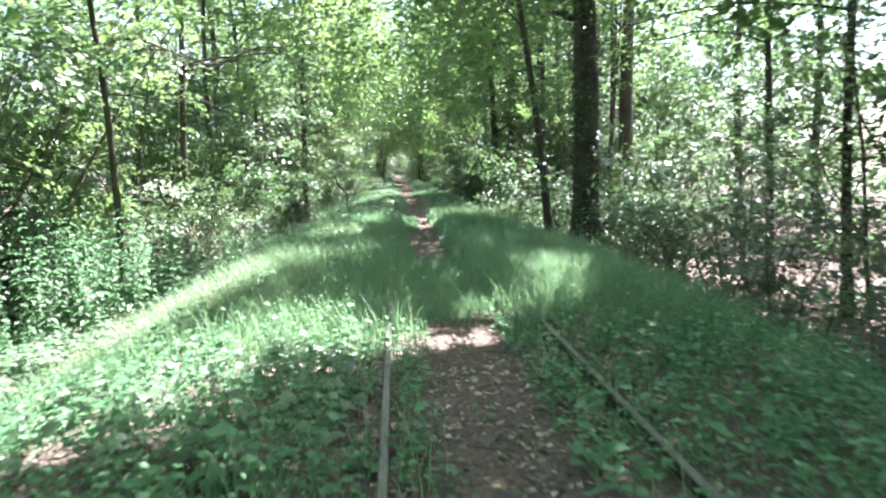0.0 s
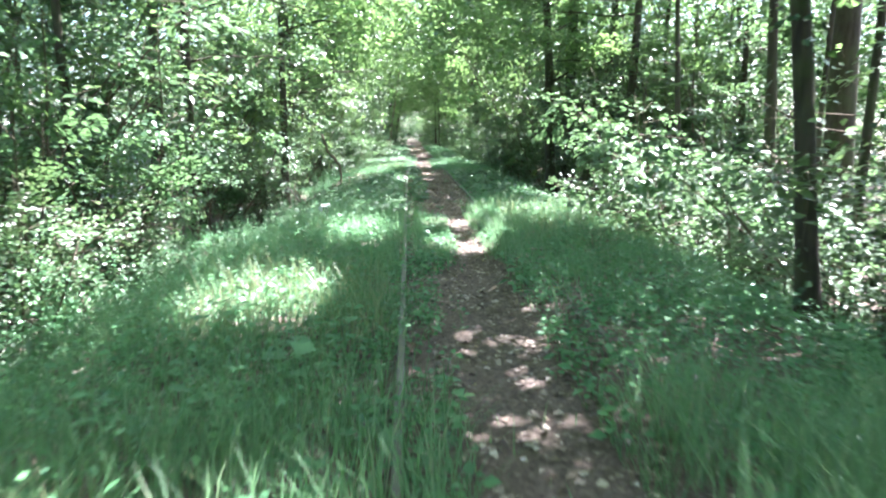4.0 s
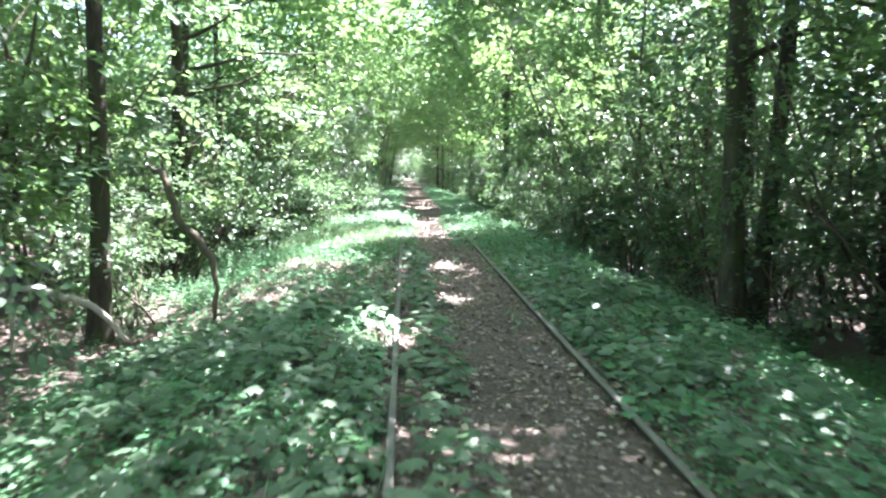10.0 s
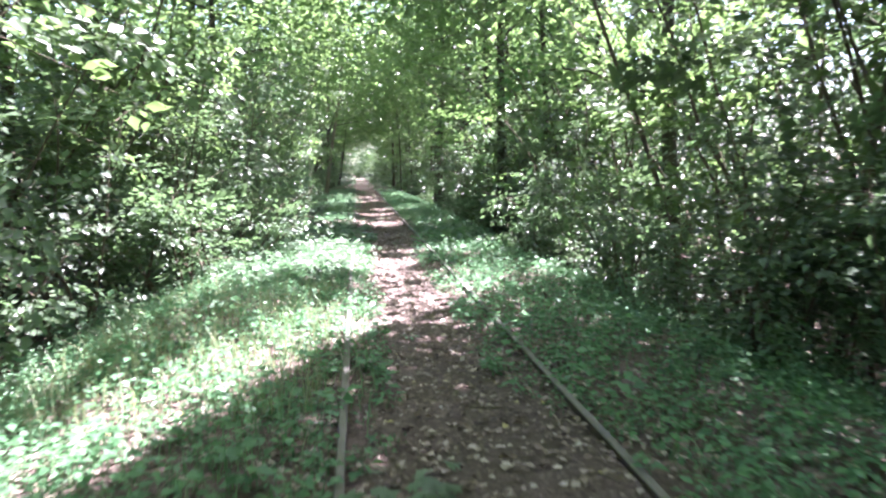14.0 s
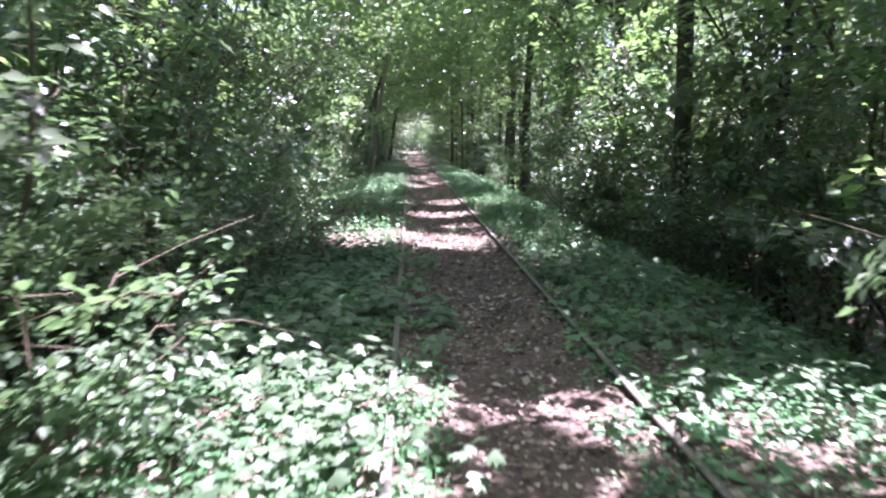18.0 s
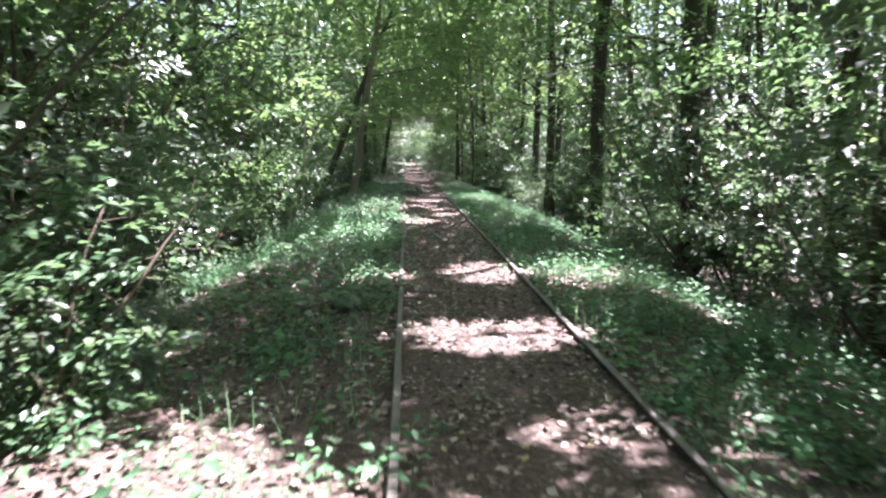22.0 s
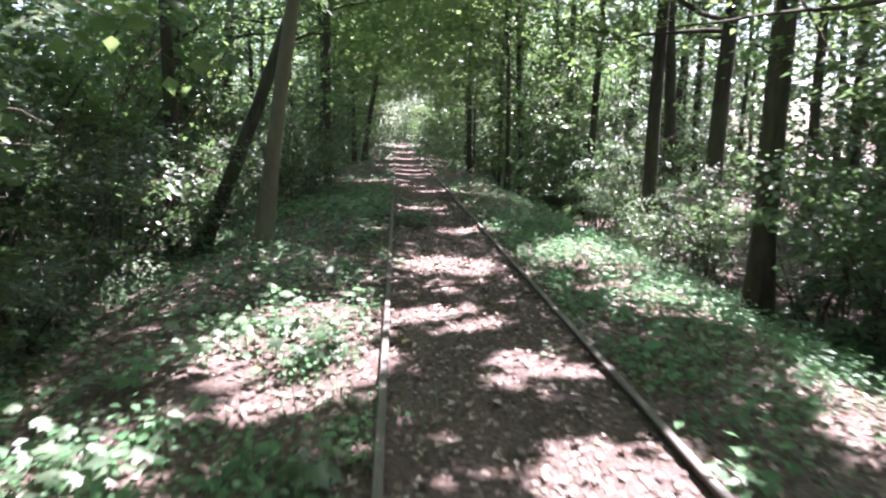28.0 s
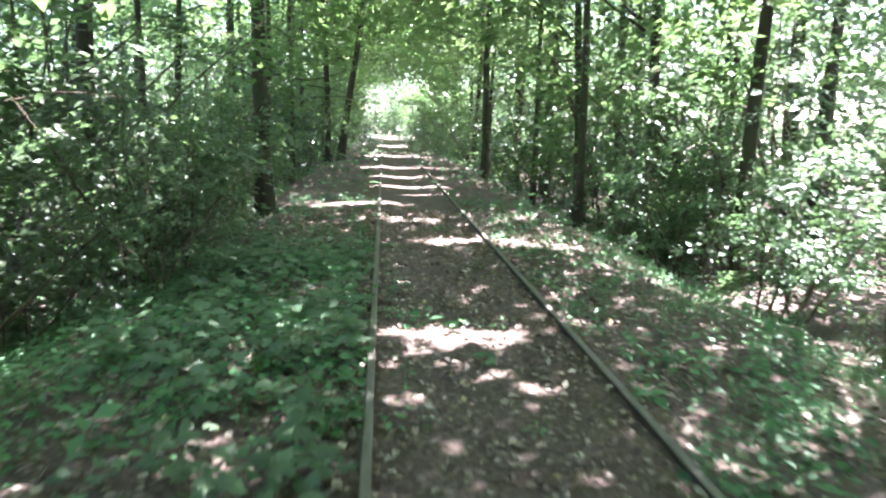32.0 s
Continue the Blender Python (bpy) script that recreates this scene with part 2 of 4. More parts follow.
def tube_arrays(path, radii, sides=7):
    """A tapered tube along a list of points."""
    path = np.asarray(path, float)
    n = len(path)
    d = unit(np.gradient(path, axis=0))
    ref = np.where(np.abs(d[:, 2:3]) > 0.9, np.array([[1.0, 0, 0]]), np.array([[0, 0, 1.0]]))
    a = unit(np.cross(d, ref))
    b = np.cross(d, a)
    ang = np.linspace(0, 2 * np.pi, sides, endpoint=False)
    ring = a[:, None] * np.cos(ang)[None, :, None] + b[:, None] * np.sin(ang)[None, :, None]
    verts = (path[:, None] + ring * np.asarray(radii)[:, None, None]).reshape(-1, 3)
    tris = []
    for i in range(n - 1):
        for j in range(sides):
            p, q = i * sides + j, i * sides + (j + 1) % sides
            tris += [(p, q, q + sides), (p, q + sides, p + sides)]
    end = (n - 1) * sides
    tris += [(end, end + j, end + j + 1) for j in range(1, sides - 1)]
    return verts, np.array(tris)


def joined(pieces):
    vs, ts, base = [], [], 0
    for v, t in pieces:
        vs.append(v)
        ts.append(t + base)
        base += len(v)
    return np.concatenate(vs), np.concatenate(ts)


def sprays(g, centres, spread, count, size, per=26, wide=0.24):
    """Leaves in flat sprays: each spray has its own tilt, and its leaves lie nearly in one plane."""
    m = max(1, count // per)
    o = centres[g.randint(0, len(centres), m)] + g.normal(0, 1, (m, 3)) * np.asarray(spread)
    flat = unit(np.array([0, 0, 1.0]) + g.normal(0, 0.36, (m, 3)))
    a = g.uniform(0, 6.28, m)
    d = unit(np.cross(np.stack([np.cos(a), np.sin(a), np.zeros(m)], 1), flat))
    s = np.cross(flat, d)
    k = g.randint(0, m, count)
    along, across = g.normal(0, wide * 1.2, (count, 1)), g.normal(0, wide * 0.75, (count, 1))
    c = o[k] + d[k] * along + s[k] * across + flat[k] * g.normal(0, wide * 0.16, (count, 1)) - np.array([0, 0, 1.0]) * along ** 2 * 0.35
    u = d[k] * 0.7 + s[k] * np.sign(across) * g.uniform(0.3, 1.1, (count, 1)) + g.normal(0, 0.25, (count, 3))
    nrm = flat[k] + g.normal(0, 0.24, (count, 3))
    L = size * g.uniform(0.65, 1.3, count)
    return c, u, nrm, L


# ---- the lie of the land ----
def land(x, y):
    """Height of the ground: a low flat track bed with banks that fall to the forest floor."""
    x, y = np.asarray(x, float), np.asarray(y, float)
    left = np.clip((-x - 2.3) / 2.6, 0, 1)
    right = np.clip((x - 2.0) / 2.6, 0, 1)
    z = -0.10 - 0.85 * (left * left * (3 - 2 * left)) - 0.95 * (right * right * (3 - 2 * right))
    z = z + 0.05 * np.sin(y * 0.9 + x * 0.7) * np.clip((np.abs(x) - 0.9) / 2, 0, 1) + 0.035 * np.sin(y * 2.3 - x * 1.9) * np.clip((np.abs(x) - 1) / 2, 0, 1)
    z = z - 0.22 * np.clip(-x - 1.6, 0, 1) ** 2 * (3 - 2 * np.clip(-x - 1.6, 0, 1)) * np.clip((y - 21.5) / 4, 0, 1) * np.clip((40 - y) / 5, 0, 1)
    z = z + 0.105 * np.exp(-(((x - 0.78) / 0.4) ** 2)) * np.clip((y - 8.5) / 1.5, 0, 1) * np.clip((25.5 - y) / 2, 0, 1)
    z = z + 0.04 * np.exp(-(((np.abs(x) - 0.75) / 0.3) ** 2)) * np.clip((y - 25) / 2, 0, 1)
    z = z + 0.25 * np.sin(x * 0.23 + 1) * np.sin(y * 0.17) * np.clip((np.abs(x) - 6) / 6, 0, 1)
    return z


def edge_left(y):
    return np.interp(y, [-5, 9, 12, 15, 22, 44, 47, 57, 60, 74, 84, 140], [-7.6, -7.6, -6.6, -5.0, -4.4, -4.4, -2.9, -2.7, -3.2, -3.4, -4.2, -2.8])


def edge_right(y):
    return np.interp(y, [-5, 8, 14, 22, 29, 37, 39.5, 42, 50, 62, 70, 78, 90, 96, 140], [3.7, 3.5, 3.3, 4.2, 5.1, 5.1, 3.7, 3.0, 2.7, 2.7, 3.5, 4.4, 4.2, 3.3, 2.4])


def ground_sheet():
    xs = np.unique(np.concatenate([np.arange(-7, 7.01, 0.2), np.linspace(7, 24, 16), -np.linspace(7, 24, 16), [60, 150, 400, -60, -150, -400]]))
    ys = np.unique(np.concatenate([np.arange(-6, 100, 0.3), np.arange(100, 160, 1.5), [-400, -100, -30, -12, 200, 300, 500, 900]]))
    X, Y = np.meshgrid(xs, ys)
    near = (np.abs(X) < 7) & (Y > -6) & (Y < 100)
    Z = land(X, Y) + np.where(near, np.random.RandomState(3).normal(0, 0.012, X.shape), 0)
    v = np.stack([X, Y, Z], -1).reshape(-1, 3)
    w = len(xs)
    i = (np.arange(len(ys) - 1)[:, None] * w + np.arange(w - 1)[None]).ravel()
    t = np.concatenate([np.stack([i, i + 1, i + w + 1], 1), np.stack([i, i + w + 1, i + w], 1)])
    ob = new("ground", raw_mesh("ground", v, t, SOIL, True))
    tagged(ob, "brown leaf-littered forest soil with a low track bank", "ground", kind="structure")


ground_sheet()

# Where the sun comes through the leaf roof down to the ground: x, y, half width, half length.
GAPS_NEAR = [(-4.6, 11.6, 1.0, 1.0), (-3.9, 11.0, 0.8, 0.9), (-5.5, 11.2, 0.9, 0.9), (-1.7, 6.7, 0.9, 0.55), (-2.3, 6.2, 0.5, 0.5), (-2.7, 11.6, 0.3, 1.4), (-5.2, 9.9, 1.2, 1.0), (-3.7, 9.2, 0.9, 1.0), (-2.9, 10.3, 0.45, 1.5), (-2.3, 12.1, 0.5, 0.9), (-1.5, 12.7, 0.5, 0.4), (-2.9, 4.6, 0.7, 0.5), (-2.3, 5.2, 0.4, 0.5), (-1.5, 6.2, 0.6, 0.4), (-0.9, 6.5, 0.3, 0.3), (-3.9, 6.1, 0.8, 0.8), (-0.1, 6.85, 0.35, 0.3), (0.3, 7.9, 0.4, 0.2), (1.0, 7.9, 0.3, 0.3), (2.9, 23.6, 0.8, 0.8), (-1.4, 48.4, 0.9, 0.8), (-0.2, 49.2, 0.5, 0.7), (1.8, 50.6, 0.7, 0.5), (-1.1, 51.2, 0.9, 0.6), (0.6, 51.0, 0.6, 0.4), (-2.1, 16.9, 0.6, 0.9),
             (-5.1, 21, 0.8, 2.5), (-0.1, 15.9, 0.15, 0.1), (2.0, 23.3, 1.3, 0.9), (0.1, 23.3, 0.6, 0.45), (0.1, 20.6, 0.5, 0.6), (-3.2, 11.2, 0.5, 1.2), (-1.5, 21.7, 0.5, 1.1), (-1.2, 24.9, 0.7, 0.35),
             (2.2, 24.8, 0.8, 0.4), (-2.0, 39.0, 0.6, 0.5), (-0.9, 33.1, 0.4, 0.5), (0, 38.8, 0.2, 0.5), (-0.1, 35.5, 0.25, 0.25), (-2.5, 40.6, 0.5, 0.5), (-2.1, 41.6, 0.45, 0.6), (-1.6, 42.6, 0.45, 0.6), (-1.1, 43.7, 0.45, 0.6), (-0.6, 44.7, 0.45, 0.6), (0, 45.5, 0.5, 0.5), (0.7, 46.1, 0.5, 0.4),
             (0.3, 46.8, 0.9, 0.9), (-1.5, 49.5, 1.1, 1.2), (1.5, 47.4, 1.1, 0.8), (-0.1, 47.9, 0.3, 0.4)]
GAPS_FAR = [(2.6, 77.3, 0.8, 1.0), (2.2, 80.8, 0.7, 0.9), (-0.2, 79.7, 0.45, 0.45), (-1.3, 79.6, 0.55, 0.7), (-1.4, 59.6, 0.8, 1.3), (0, 59, 0.7, 0.9), (0.05, 63.6, 0.8, 0.6), (1.2, 56.7, 0.35, 0.4), (0.3, 61.3, 0.3, 0.3), (-1.8, 61.1, 0.35, 0.5),
            (0.3, 67, 0.4, 1.0), (-1.1, 66.5, 0.4, 0.4), (1.6, 66.7, 0.6, 0.8), (-1.4, 78.6, 0.7, 1.1), (-1.7, 70.8, 0.6, 0.8), (-0.1, 79.8, 0.3, 0.5),
            (0.3, 78.3, 0.3, 0.5), (0.0, 82.5, 0.55, 0.6), (1.9, 83.2, 0.8, 1.0), (-2.2, 76.8, 0.4, 0.4), (0.4, 76.6, 0.4, 0.5), (0.6, 85.8, 0.7, 0.35),
            (-1.1, 85.8, 0.25, 0.25), (-0.2, 89.6, 0.6, 0.2), (1.0, 94.2, 1.3, 0.25), (0, 103.4, 1, 0.4), (-1.3, 99.2, 1.3, 0.35), (-0.4, 96.6, 0.7, 0.1), (0.4, 101.3, 0.8, 0.15), (-1.2, 74.8, 1.3, 0.8)]
GAPS_BUSH = [(-7.6, 15.4, 0.9, 1.0), (-6.6, 16.8, 0.6, 0.7), (-6.4, 13, 1.4, 2.0), (-7.2, 9.5, 1.3, 1.4), (1.3, 9.6, 0.5, 0.6), (4.8, 43, 0.8, 1.1), (4.2, 48.5, 0.8, 1.2), (7.6, 19, 2.0, 3.5), (2.7, 61, 0.8, 1.4), (3.0, 65.6, 0.8, 1.2), (-2.7, 48.0, 0.6, 1.0), (-2.6, 60.8, 0.6, 0.8), (-5.6, 10.5, 1.3, 2.0), (-6.2, 16.5, 1.2, 1.8), (-5.6, 40, 1.2, 2.6), (4.8, 22.6, 0.9, 1.1), (4.0, 52, 0.9, 1.3),
             (-4.2, 72, 0.9, 1.4), (5.0, 73, 0.8, 1.2), (-4.6, 78, 0.8, 1.4), (-4.9, 90, 0.9, 1.4), (5.2, 96, 1.1, 1.5)]
g = np.random.RandomState(19)
for y in np.arange(15.0, 100, 2.4):
    if g.uniform() < 0.8:
        GAPS_BUSH.append((g.uniform(2.5, 4.6), y + g.uniform(-0.8, 0.8), g.uniform(0.35, 0.9), g.uniform(0.4, 1.0)))
    if g.uniform() < 0.4:
        GAPS_BUSH.append((g.uniform(-5.6, -3.6), y + g.uniform(-0.8, 0.8), g.uniform(0.25, 0.6), g.uniform(0.4, 0.8)))
GAPS_END = [(0, 107, 1.2, 0.4), (0, 112, 1.6, 0.6), (0, 122, 1.8, 1.2), (0, 139, 1.2, 3), (0, 168, 2, 6)]


# Holes added in the unseen leaf roof so skylight brightens the ground: x, y, half width, half length.
SKY_HOLES = [(-0.9, 57.6, 1.2, 1.5), (1.2, 39.0, 1.3, 2.2), (-0.9, 53.6, 1.7, 2.6), (-1.6, 30.5, 1.5, 2.8), (0.3, 71.0, 1.3, 2.0)]


def under_sky(p):
    return np.any([((p[:, 0] - x) / a) ** 2 + ((p[:, 1] - y) / b) ** 2 < 1 for x, y, a, b in SKY_HOLES], axis=0)


# Where the tall shrubs too stand back from the sun's way.
GAPS_CLEAR = [(8.5, 17.0, 2.0, 3.0), (2.6, 47.2, 0.7, 0.8), (3.4, 48.4, 0.7, 0.8), (-3.0, 46.6, 0.6, 0.7), (4.6, 22.4, 1.2, 1.5), (3.8, 20.2, 0.9, 1.0), (2.9, 21.8, 0.9, 1.2), (6.2, 21.0, 1.3, 1.5), (6.6, 27.5, 1.0, 1.2), (3.9, 27.4, 0.7, 0.9), (5.6, 24.6, 1.0, 1.0), (4.4, 77.0, 1.0, 1.5), (4.6, 87.5, 1.3, 1.8), (4.8, 92.0, 0.9, 1.2), (-4.8, 42.0, 0.8, 1.5)]
GAPS_BUSH += GAPS_CLEAR


def sunlit(p, gaps=GAPS_NEAR + GAPS_FAR + GAPS_BUSH + GAPS_END):
    """Which points lie on the sun's way to one of the openings in the leaf roof."""
    k = (p[:, 2] + 0.1) / SUN.z
    gx, gy = p[:, 0] - k * SUN.x, p[:, 1] - k * SUN.y
    hit = np.zeros(len(p), bool)
    for x, y, a, b in gaps:
        hit |= ((gx - x) / (a + 0.15)) ** 2 + ((gy - y) / (b + 0.1)) ** 2 < 1
    return hit


# ---- rails ----
def rail(x):
    half = [(0.0, -0.14), (0.055, -0.14), (0.055, -0.128), (0.008, -0.115), (0.008, -0.036), (0.026, -0.028), (0.026, -0.008), (0.019, 0.0), (0.0, 0.0)]
    outline = half + [(-a, b) for a, b in half[-2:0:-1]]
    bm = bmesh.new()
    ys = np.arange(-6, 176, 1.0)
    rows = [[bm.verts.new((a, y, b)) for a, b in outline] for y in ys]
    n = len(outline)
    for r0, r1 in zip(rows, rows[1:]):
        for i in range(n):
            f = bm.faces.new((r0[i], r0[(i + 1) % n], r1[(i + 1) % n], r1[i]))
    bm.faces.new(rows[0][::-1])
    bm.faces.new(rows[-1])
    bmesh.ops.recalc_face_normals(bm, faces=bm.faces)
    me = bpy.data.meshes.new("rail")
    bm.to_mesh(me)
    bm.free()
    me.materials.append(RUST)
    me.materials.append(RAIL_TOP)
    for f in me.polygons:
        f.material_index = 1 if f.normal.z > 0.5 and f.center.z > -0.02 else 0
    ob = new("rail", me)
    ob.location = (x, 0, 0)
    tagged(ob, "long rusty steel rail half sunk in leaves and weeds", "rail", "rails of the old track")


rail(-0.75)
rail(0.75)


# ---- shrubs ----
def branch(rs, start, way, length, steps, wander, droop=0.0):
    p = [np.array(start, float)]
    d = unit(np.array(way, float))
    for i in range(steps):
        d = unit(d + rs.normal(0, wander, 3) + np.array([0, 0, -droop]))
        p.append(p[-1] + d * length / steps)
    return np.array(p)


def shrub(seed, height, spread, stems, leaf_mat, leaves, size, oval=False, stem_mat=None):
    """A many-stemmed bush: stems that arch out, twigs off them and sprays of leaves along the twigs."""
    rs = np.random.RandomState(seed)
    wood, twigs = [], []
    for i in range(stems):
        a = rs.uniform(0, 2 * np.pi)
        lean = rs.uniform(0.1, 0.75) * spread / height
        path = branch(rs, (rs.normal(0, 0.12 * spread), rs.normal(0, 0.12 * spread), -0.25), (np.cos(a) * lean, np.sin(a) * lean, 1), height * rs.uniform(0.65, 1.05), 7, 0.10, 0.02)
        wood.append(tube_arrays(path, np.linspace(0.022 + 0.006 * height * 0.5, 0.004, 8) * rs.uniform(0.7, 1.2), 5))
        for k in range(18):
            f = rs.uniform(0.12, 1.0) ** 0.8 * 6.99
            j = int(f)
            o = path[j] + (path[j + 1] - path[j]) * (f - j)
            b = rs.uniform(0, 2 * np.pi)
            tw = branch(rs, o, (np.cos(b), np.sin(b), rs.uniform(-0.1, 0.5)), spread * rs.uniform(0.2, 0.5), 4, 0.22, 0.06)
            if k % 4 == 1:
                wood.append(tube_arrays(tw[::2], np.linspace(0.007, 0.002, 5)[::2], 3))
            twigs.append(tw)
    P = np.array(twigs)
    m = len(P)
    weight = rs.gamma(0.8, 1.0, m)
    k = rs.choice(m, leaves, p=weight / weight.sum())
    d = unit(P[:, 4] - P[:, 0])
    flat = unit(np.array([0, 0, 1.0]) + rs.normal(0, 0.34, (m, 3)))
    side = unit(np.cross(flat, d))
    flat = np.cross(d, side)
    f = rs.uniform(0.1, 1, leaves) * 3.99
    j = f.astype(int)
    lat = rs.normal(0, 0.052 * spread, (leaves, 1)) * (1.15 - 0.14 * f[:, None])
    c = P[k, j] + (P[k, j + 1] - P[k, j]) * (f - j)[:, None] + side[k] * lat + flat[k] * rs.normal(0, 0.014 * spread, (leaves, 1))
    c[:, 2] = np.maximum(c[:, 2], 0.02)
    u = d[k] * 0.8 + side[k] * np.sign(lat) * rs.uniform(0.3, 1.2, (leaves, 1)) + rs.normal(0, 0.25, (leaves, 3)) + np.array([0, 0, -0.12])
    nrm = flat[k] + rs.normal(0, 0.22, (leaves, 3))
    L = size * rs.uniform(0.6, 1.25, leaves)
    lv, lt = leaf_arrays(c, u, nrm, L, L * rs.uniform(0.55, 0.75, leaves), oval)
    return raw_mesh("stem", *joined(wood), stem_mat or TWIG, True), raw_mesh("foliage", lv, lt, leaf_mat)


def shrub_thing(meshes, label, m, name="shrub", group=""):
    e = new(name)
    part("stem", meshes[0], None, e)
    part("foliage", meshes[1], None, e)
    e.matrix_basis = m
    return tagged(e, label, "shrub", group)


BUSHES = [shrub(11, 4.2, 3.0, 8, LEAF, 4400, 0.115), shrub(12, 5.4, 3.4, 8, LEAF, 5000, 0.122), shrub(13, 3.0, 2.8, 9, LEAF, 3800, 0.10),
          shrub(14, 6.4, 3.8, 8, LEAF_TREE, 5000, 0.132), shrub(15, 3.4, 2.9, 9, LEAF_DARK, 4300, 0.10)]
NEAR_BUSHES = [shrub(21, 2.4, 2.3, 8, LEAF, 1900, 0.10, True), shrub(22, 3.2, 2.6, 7, LEAF, 2000, 0.115, True)]
TALL_BUSHES = [shrub(16, 6.0, 3.6, 8, LEAF, 3900, 0.14), shrub(17, 6.8, 3.9, 8, LEAF_TREE, 3900, 0.15)]
FAR_BUSHES = [shrub(31, 5.0, 3.6, 6, LEAF, 1500, 0.20), shrub(32, 6.4, 4.2, 6, LEAF_TREE, 1700, 0.22), shrub(33, 3.4, 3.2, 6, LEAF_DARK, 1300, 0.18)]
PALE_BUSH = shrub(25, 3.0, 2.8, 9, LEAF_PALE, 3600, 0.085)
LABEL_EDGE = "leafy green hazel-like shrub at the edge of the track"
LABEL_DARK = "dark green dense shrub beside the overgrown track"
LABEL_TALL = "tall arching shrub with broad pale green leaves"

rs = np.random.RandomState(7)


def gap_in_wood(x, y):
    """The thin place in the wood through which the shed shows."""
    return (y > 22) & (y < 42) & (np.abs(x + 0.75 + (y - 15.6) * 0.47) < 1.1)


def open_wood(x, y):
    """The lighter stretch of the wood with few tall shrubs."""
    return (x > 0) & (y > 71) & (y < 97)


def put_bush(meshes, x, y, s, label, tilt=0.0):
    m = Matrix.LocRotScale((x, y, float(land(x, y))), Euler((0, tilt, 0)), None) @ Matrix.LocRotScale((0, 0, 0), Euler((0, 0, rs.uniform(0, 6.28))), (s, s, s * rs.uniform(0.9, 1.15)))
    hollow = y > 34.4 and y < 37.4 and x > -6.8 and x < -3.9
    pale_stand = y > 14.0 and y < 19.6 and x > -8.4 and x < -4.6
    if not gap_in_wood(x, y) and not hollow and (not pale_stand or meshes is PALE_BUSH):
        shrub_thing(meshes, label, m, group="shrubs along the track")


for side, edge in ((-1, edge_left), (1, edge_right)):
    y = -3.0
    while y < 98:
        e = float(edge(y))
        k = int(rs.choice([0, 1, 2, 4], p=[0.35, 0.25, 0.2, 0.2]))
        k = 0 if k == 4 and side > 0 and y > 16 and y < 50 else k
        s = rs.uniform(0.8, 1.1) * float(np.interp(y, [9, 15], [0.5, 1.0])) * (0.7 if open_wood(e, y) else 1.0)
        if sunlit(np.array([[e + side * 1.3, y, 3.0], [e + side * 1.3, y, 4.2]]), GAPS_CLEAR).any():
            s *= 0.6
        put_bush(BUSHES[k], e + side * (1.3 * s + rs.uniform(0, 0.4)), y + rs.uniform(-0.4, 0.4), s, LABEL_DARK if k == 4 else LABEL_EDGE, -side * 0.06)
        if rs.uniform() < 0.38:
            put_bush(NEAR_BUSHES[rs.randint(2)], e + side * rs.uniform(0.3, 0.9), y + 0.9, rs.uniform(0.5, 0.85), LABEL_EDGE)
        y += rs.uniform(1.7, 2.3)
    y = -2.0
    while y < 98:
        x = float(edge(y)) + side * rs.uniform(2.6, 3.6)
        if (side < 0 or y > 23) and sunlit(np.array([[x, y, 2.5], [x, y, 4.0], [x, y, 5.5], [x - 0.8 * side, y, 4.5]]), GAPS_NEAR + GAPS_FAR + GAPS_CLEAR).sum() < 2 and (not open_wood(x, y) or rs.uniform() < 0.45):
            put_bush(TALL_BUSHES[rs.randint(2)], x, y, rs.uniform(1.0, 1.3), LABEL_TALL, -side * 0.12)
        y += rs.uniform(2.0, 2.8)
    y = 98.0
    while y < 172:
        k = rs.randint(3)
        put_bush(FAR_BUSHES[k], float(edge(y)) + side * rs.uniform(1.4, 2.2), y, rs.uniform(0.8, 1.15), LABEL_EDGE, -side * 0.06)
        y += rs.uniform(2.0, 2.8)

for x, y, s in ((-2.9, 47.4, 0.75), (-2.75, 50.2, 0.8), (-2.7, 53.0, 0.8), (-2.5, 54.6, 0.75), (-2.35, 56.6, 0.7), (-2.9, 59.2, 0.75), (-2.9, 61.4, 0.7), (-3.0, 55.8, 0.8), (3.5, 22.6, 1.1), (3.9, 21.0, 1.15), (3.4, 24.5, 0.9), (4.4, 19.4, 1.1), (3.0, 50.4, 0.8), (3.1, 46.2, 0.7), (-3.3, 92.8, 0.9), (-3.0, 91.2, 0.6)):
    put_bush(NEAR_BUSHES[rs.randint(2)], x, y, s, LABEL_EDGE)
# Added outside the view to keep low sky light off the right bank.
for x, y, s in ((7.6, -2.0, 1.0), (8.2, 1.5, 1.1), (7.4, 4.6, 0.9), (8.4, 7.8, 1.0), (7.2, 10.8, 0.9)):
    put_bush(TALL_BUSHES[rs.randint(2)], x, y, s, LABEL_TALL)
for x, y, s in ((-3.8, 94.4, 0.9), (-4.3, 96.6, 1.0), (-3.9, 98.9, 0.8)):
    put_bush(NEAR_BUSHES[1], x, y, s, LABEL_EDGE)
for x, y, s in ((-6.8, 16.4, 1.0), (-5.9, 17.6, 0.9), (-7.9, 15.3, 1.0), (-5.4, 19.3, 0.8), (-7.3, 18.3, 1.1), (-5.6, 22.4, 0.8)):
    put_bush(PALE_BUSH, x, y, s, "pale-leaved shrub on the sunny bank")


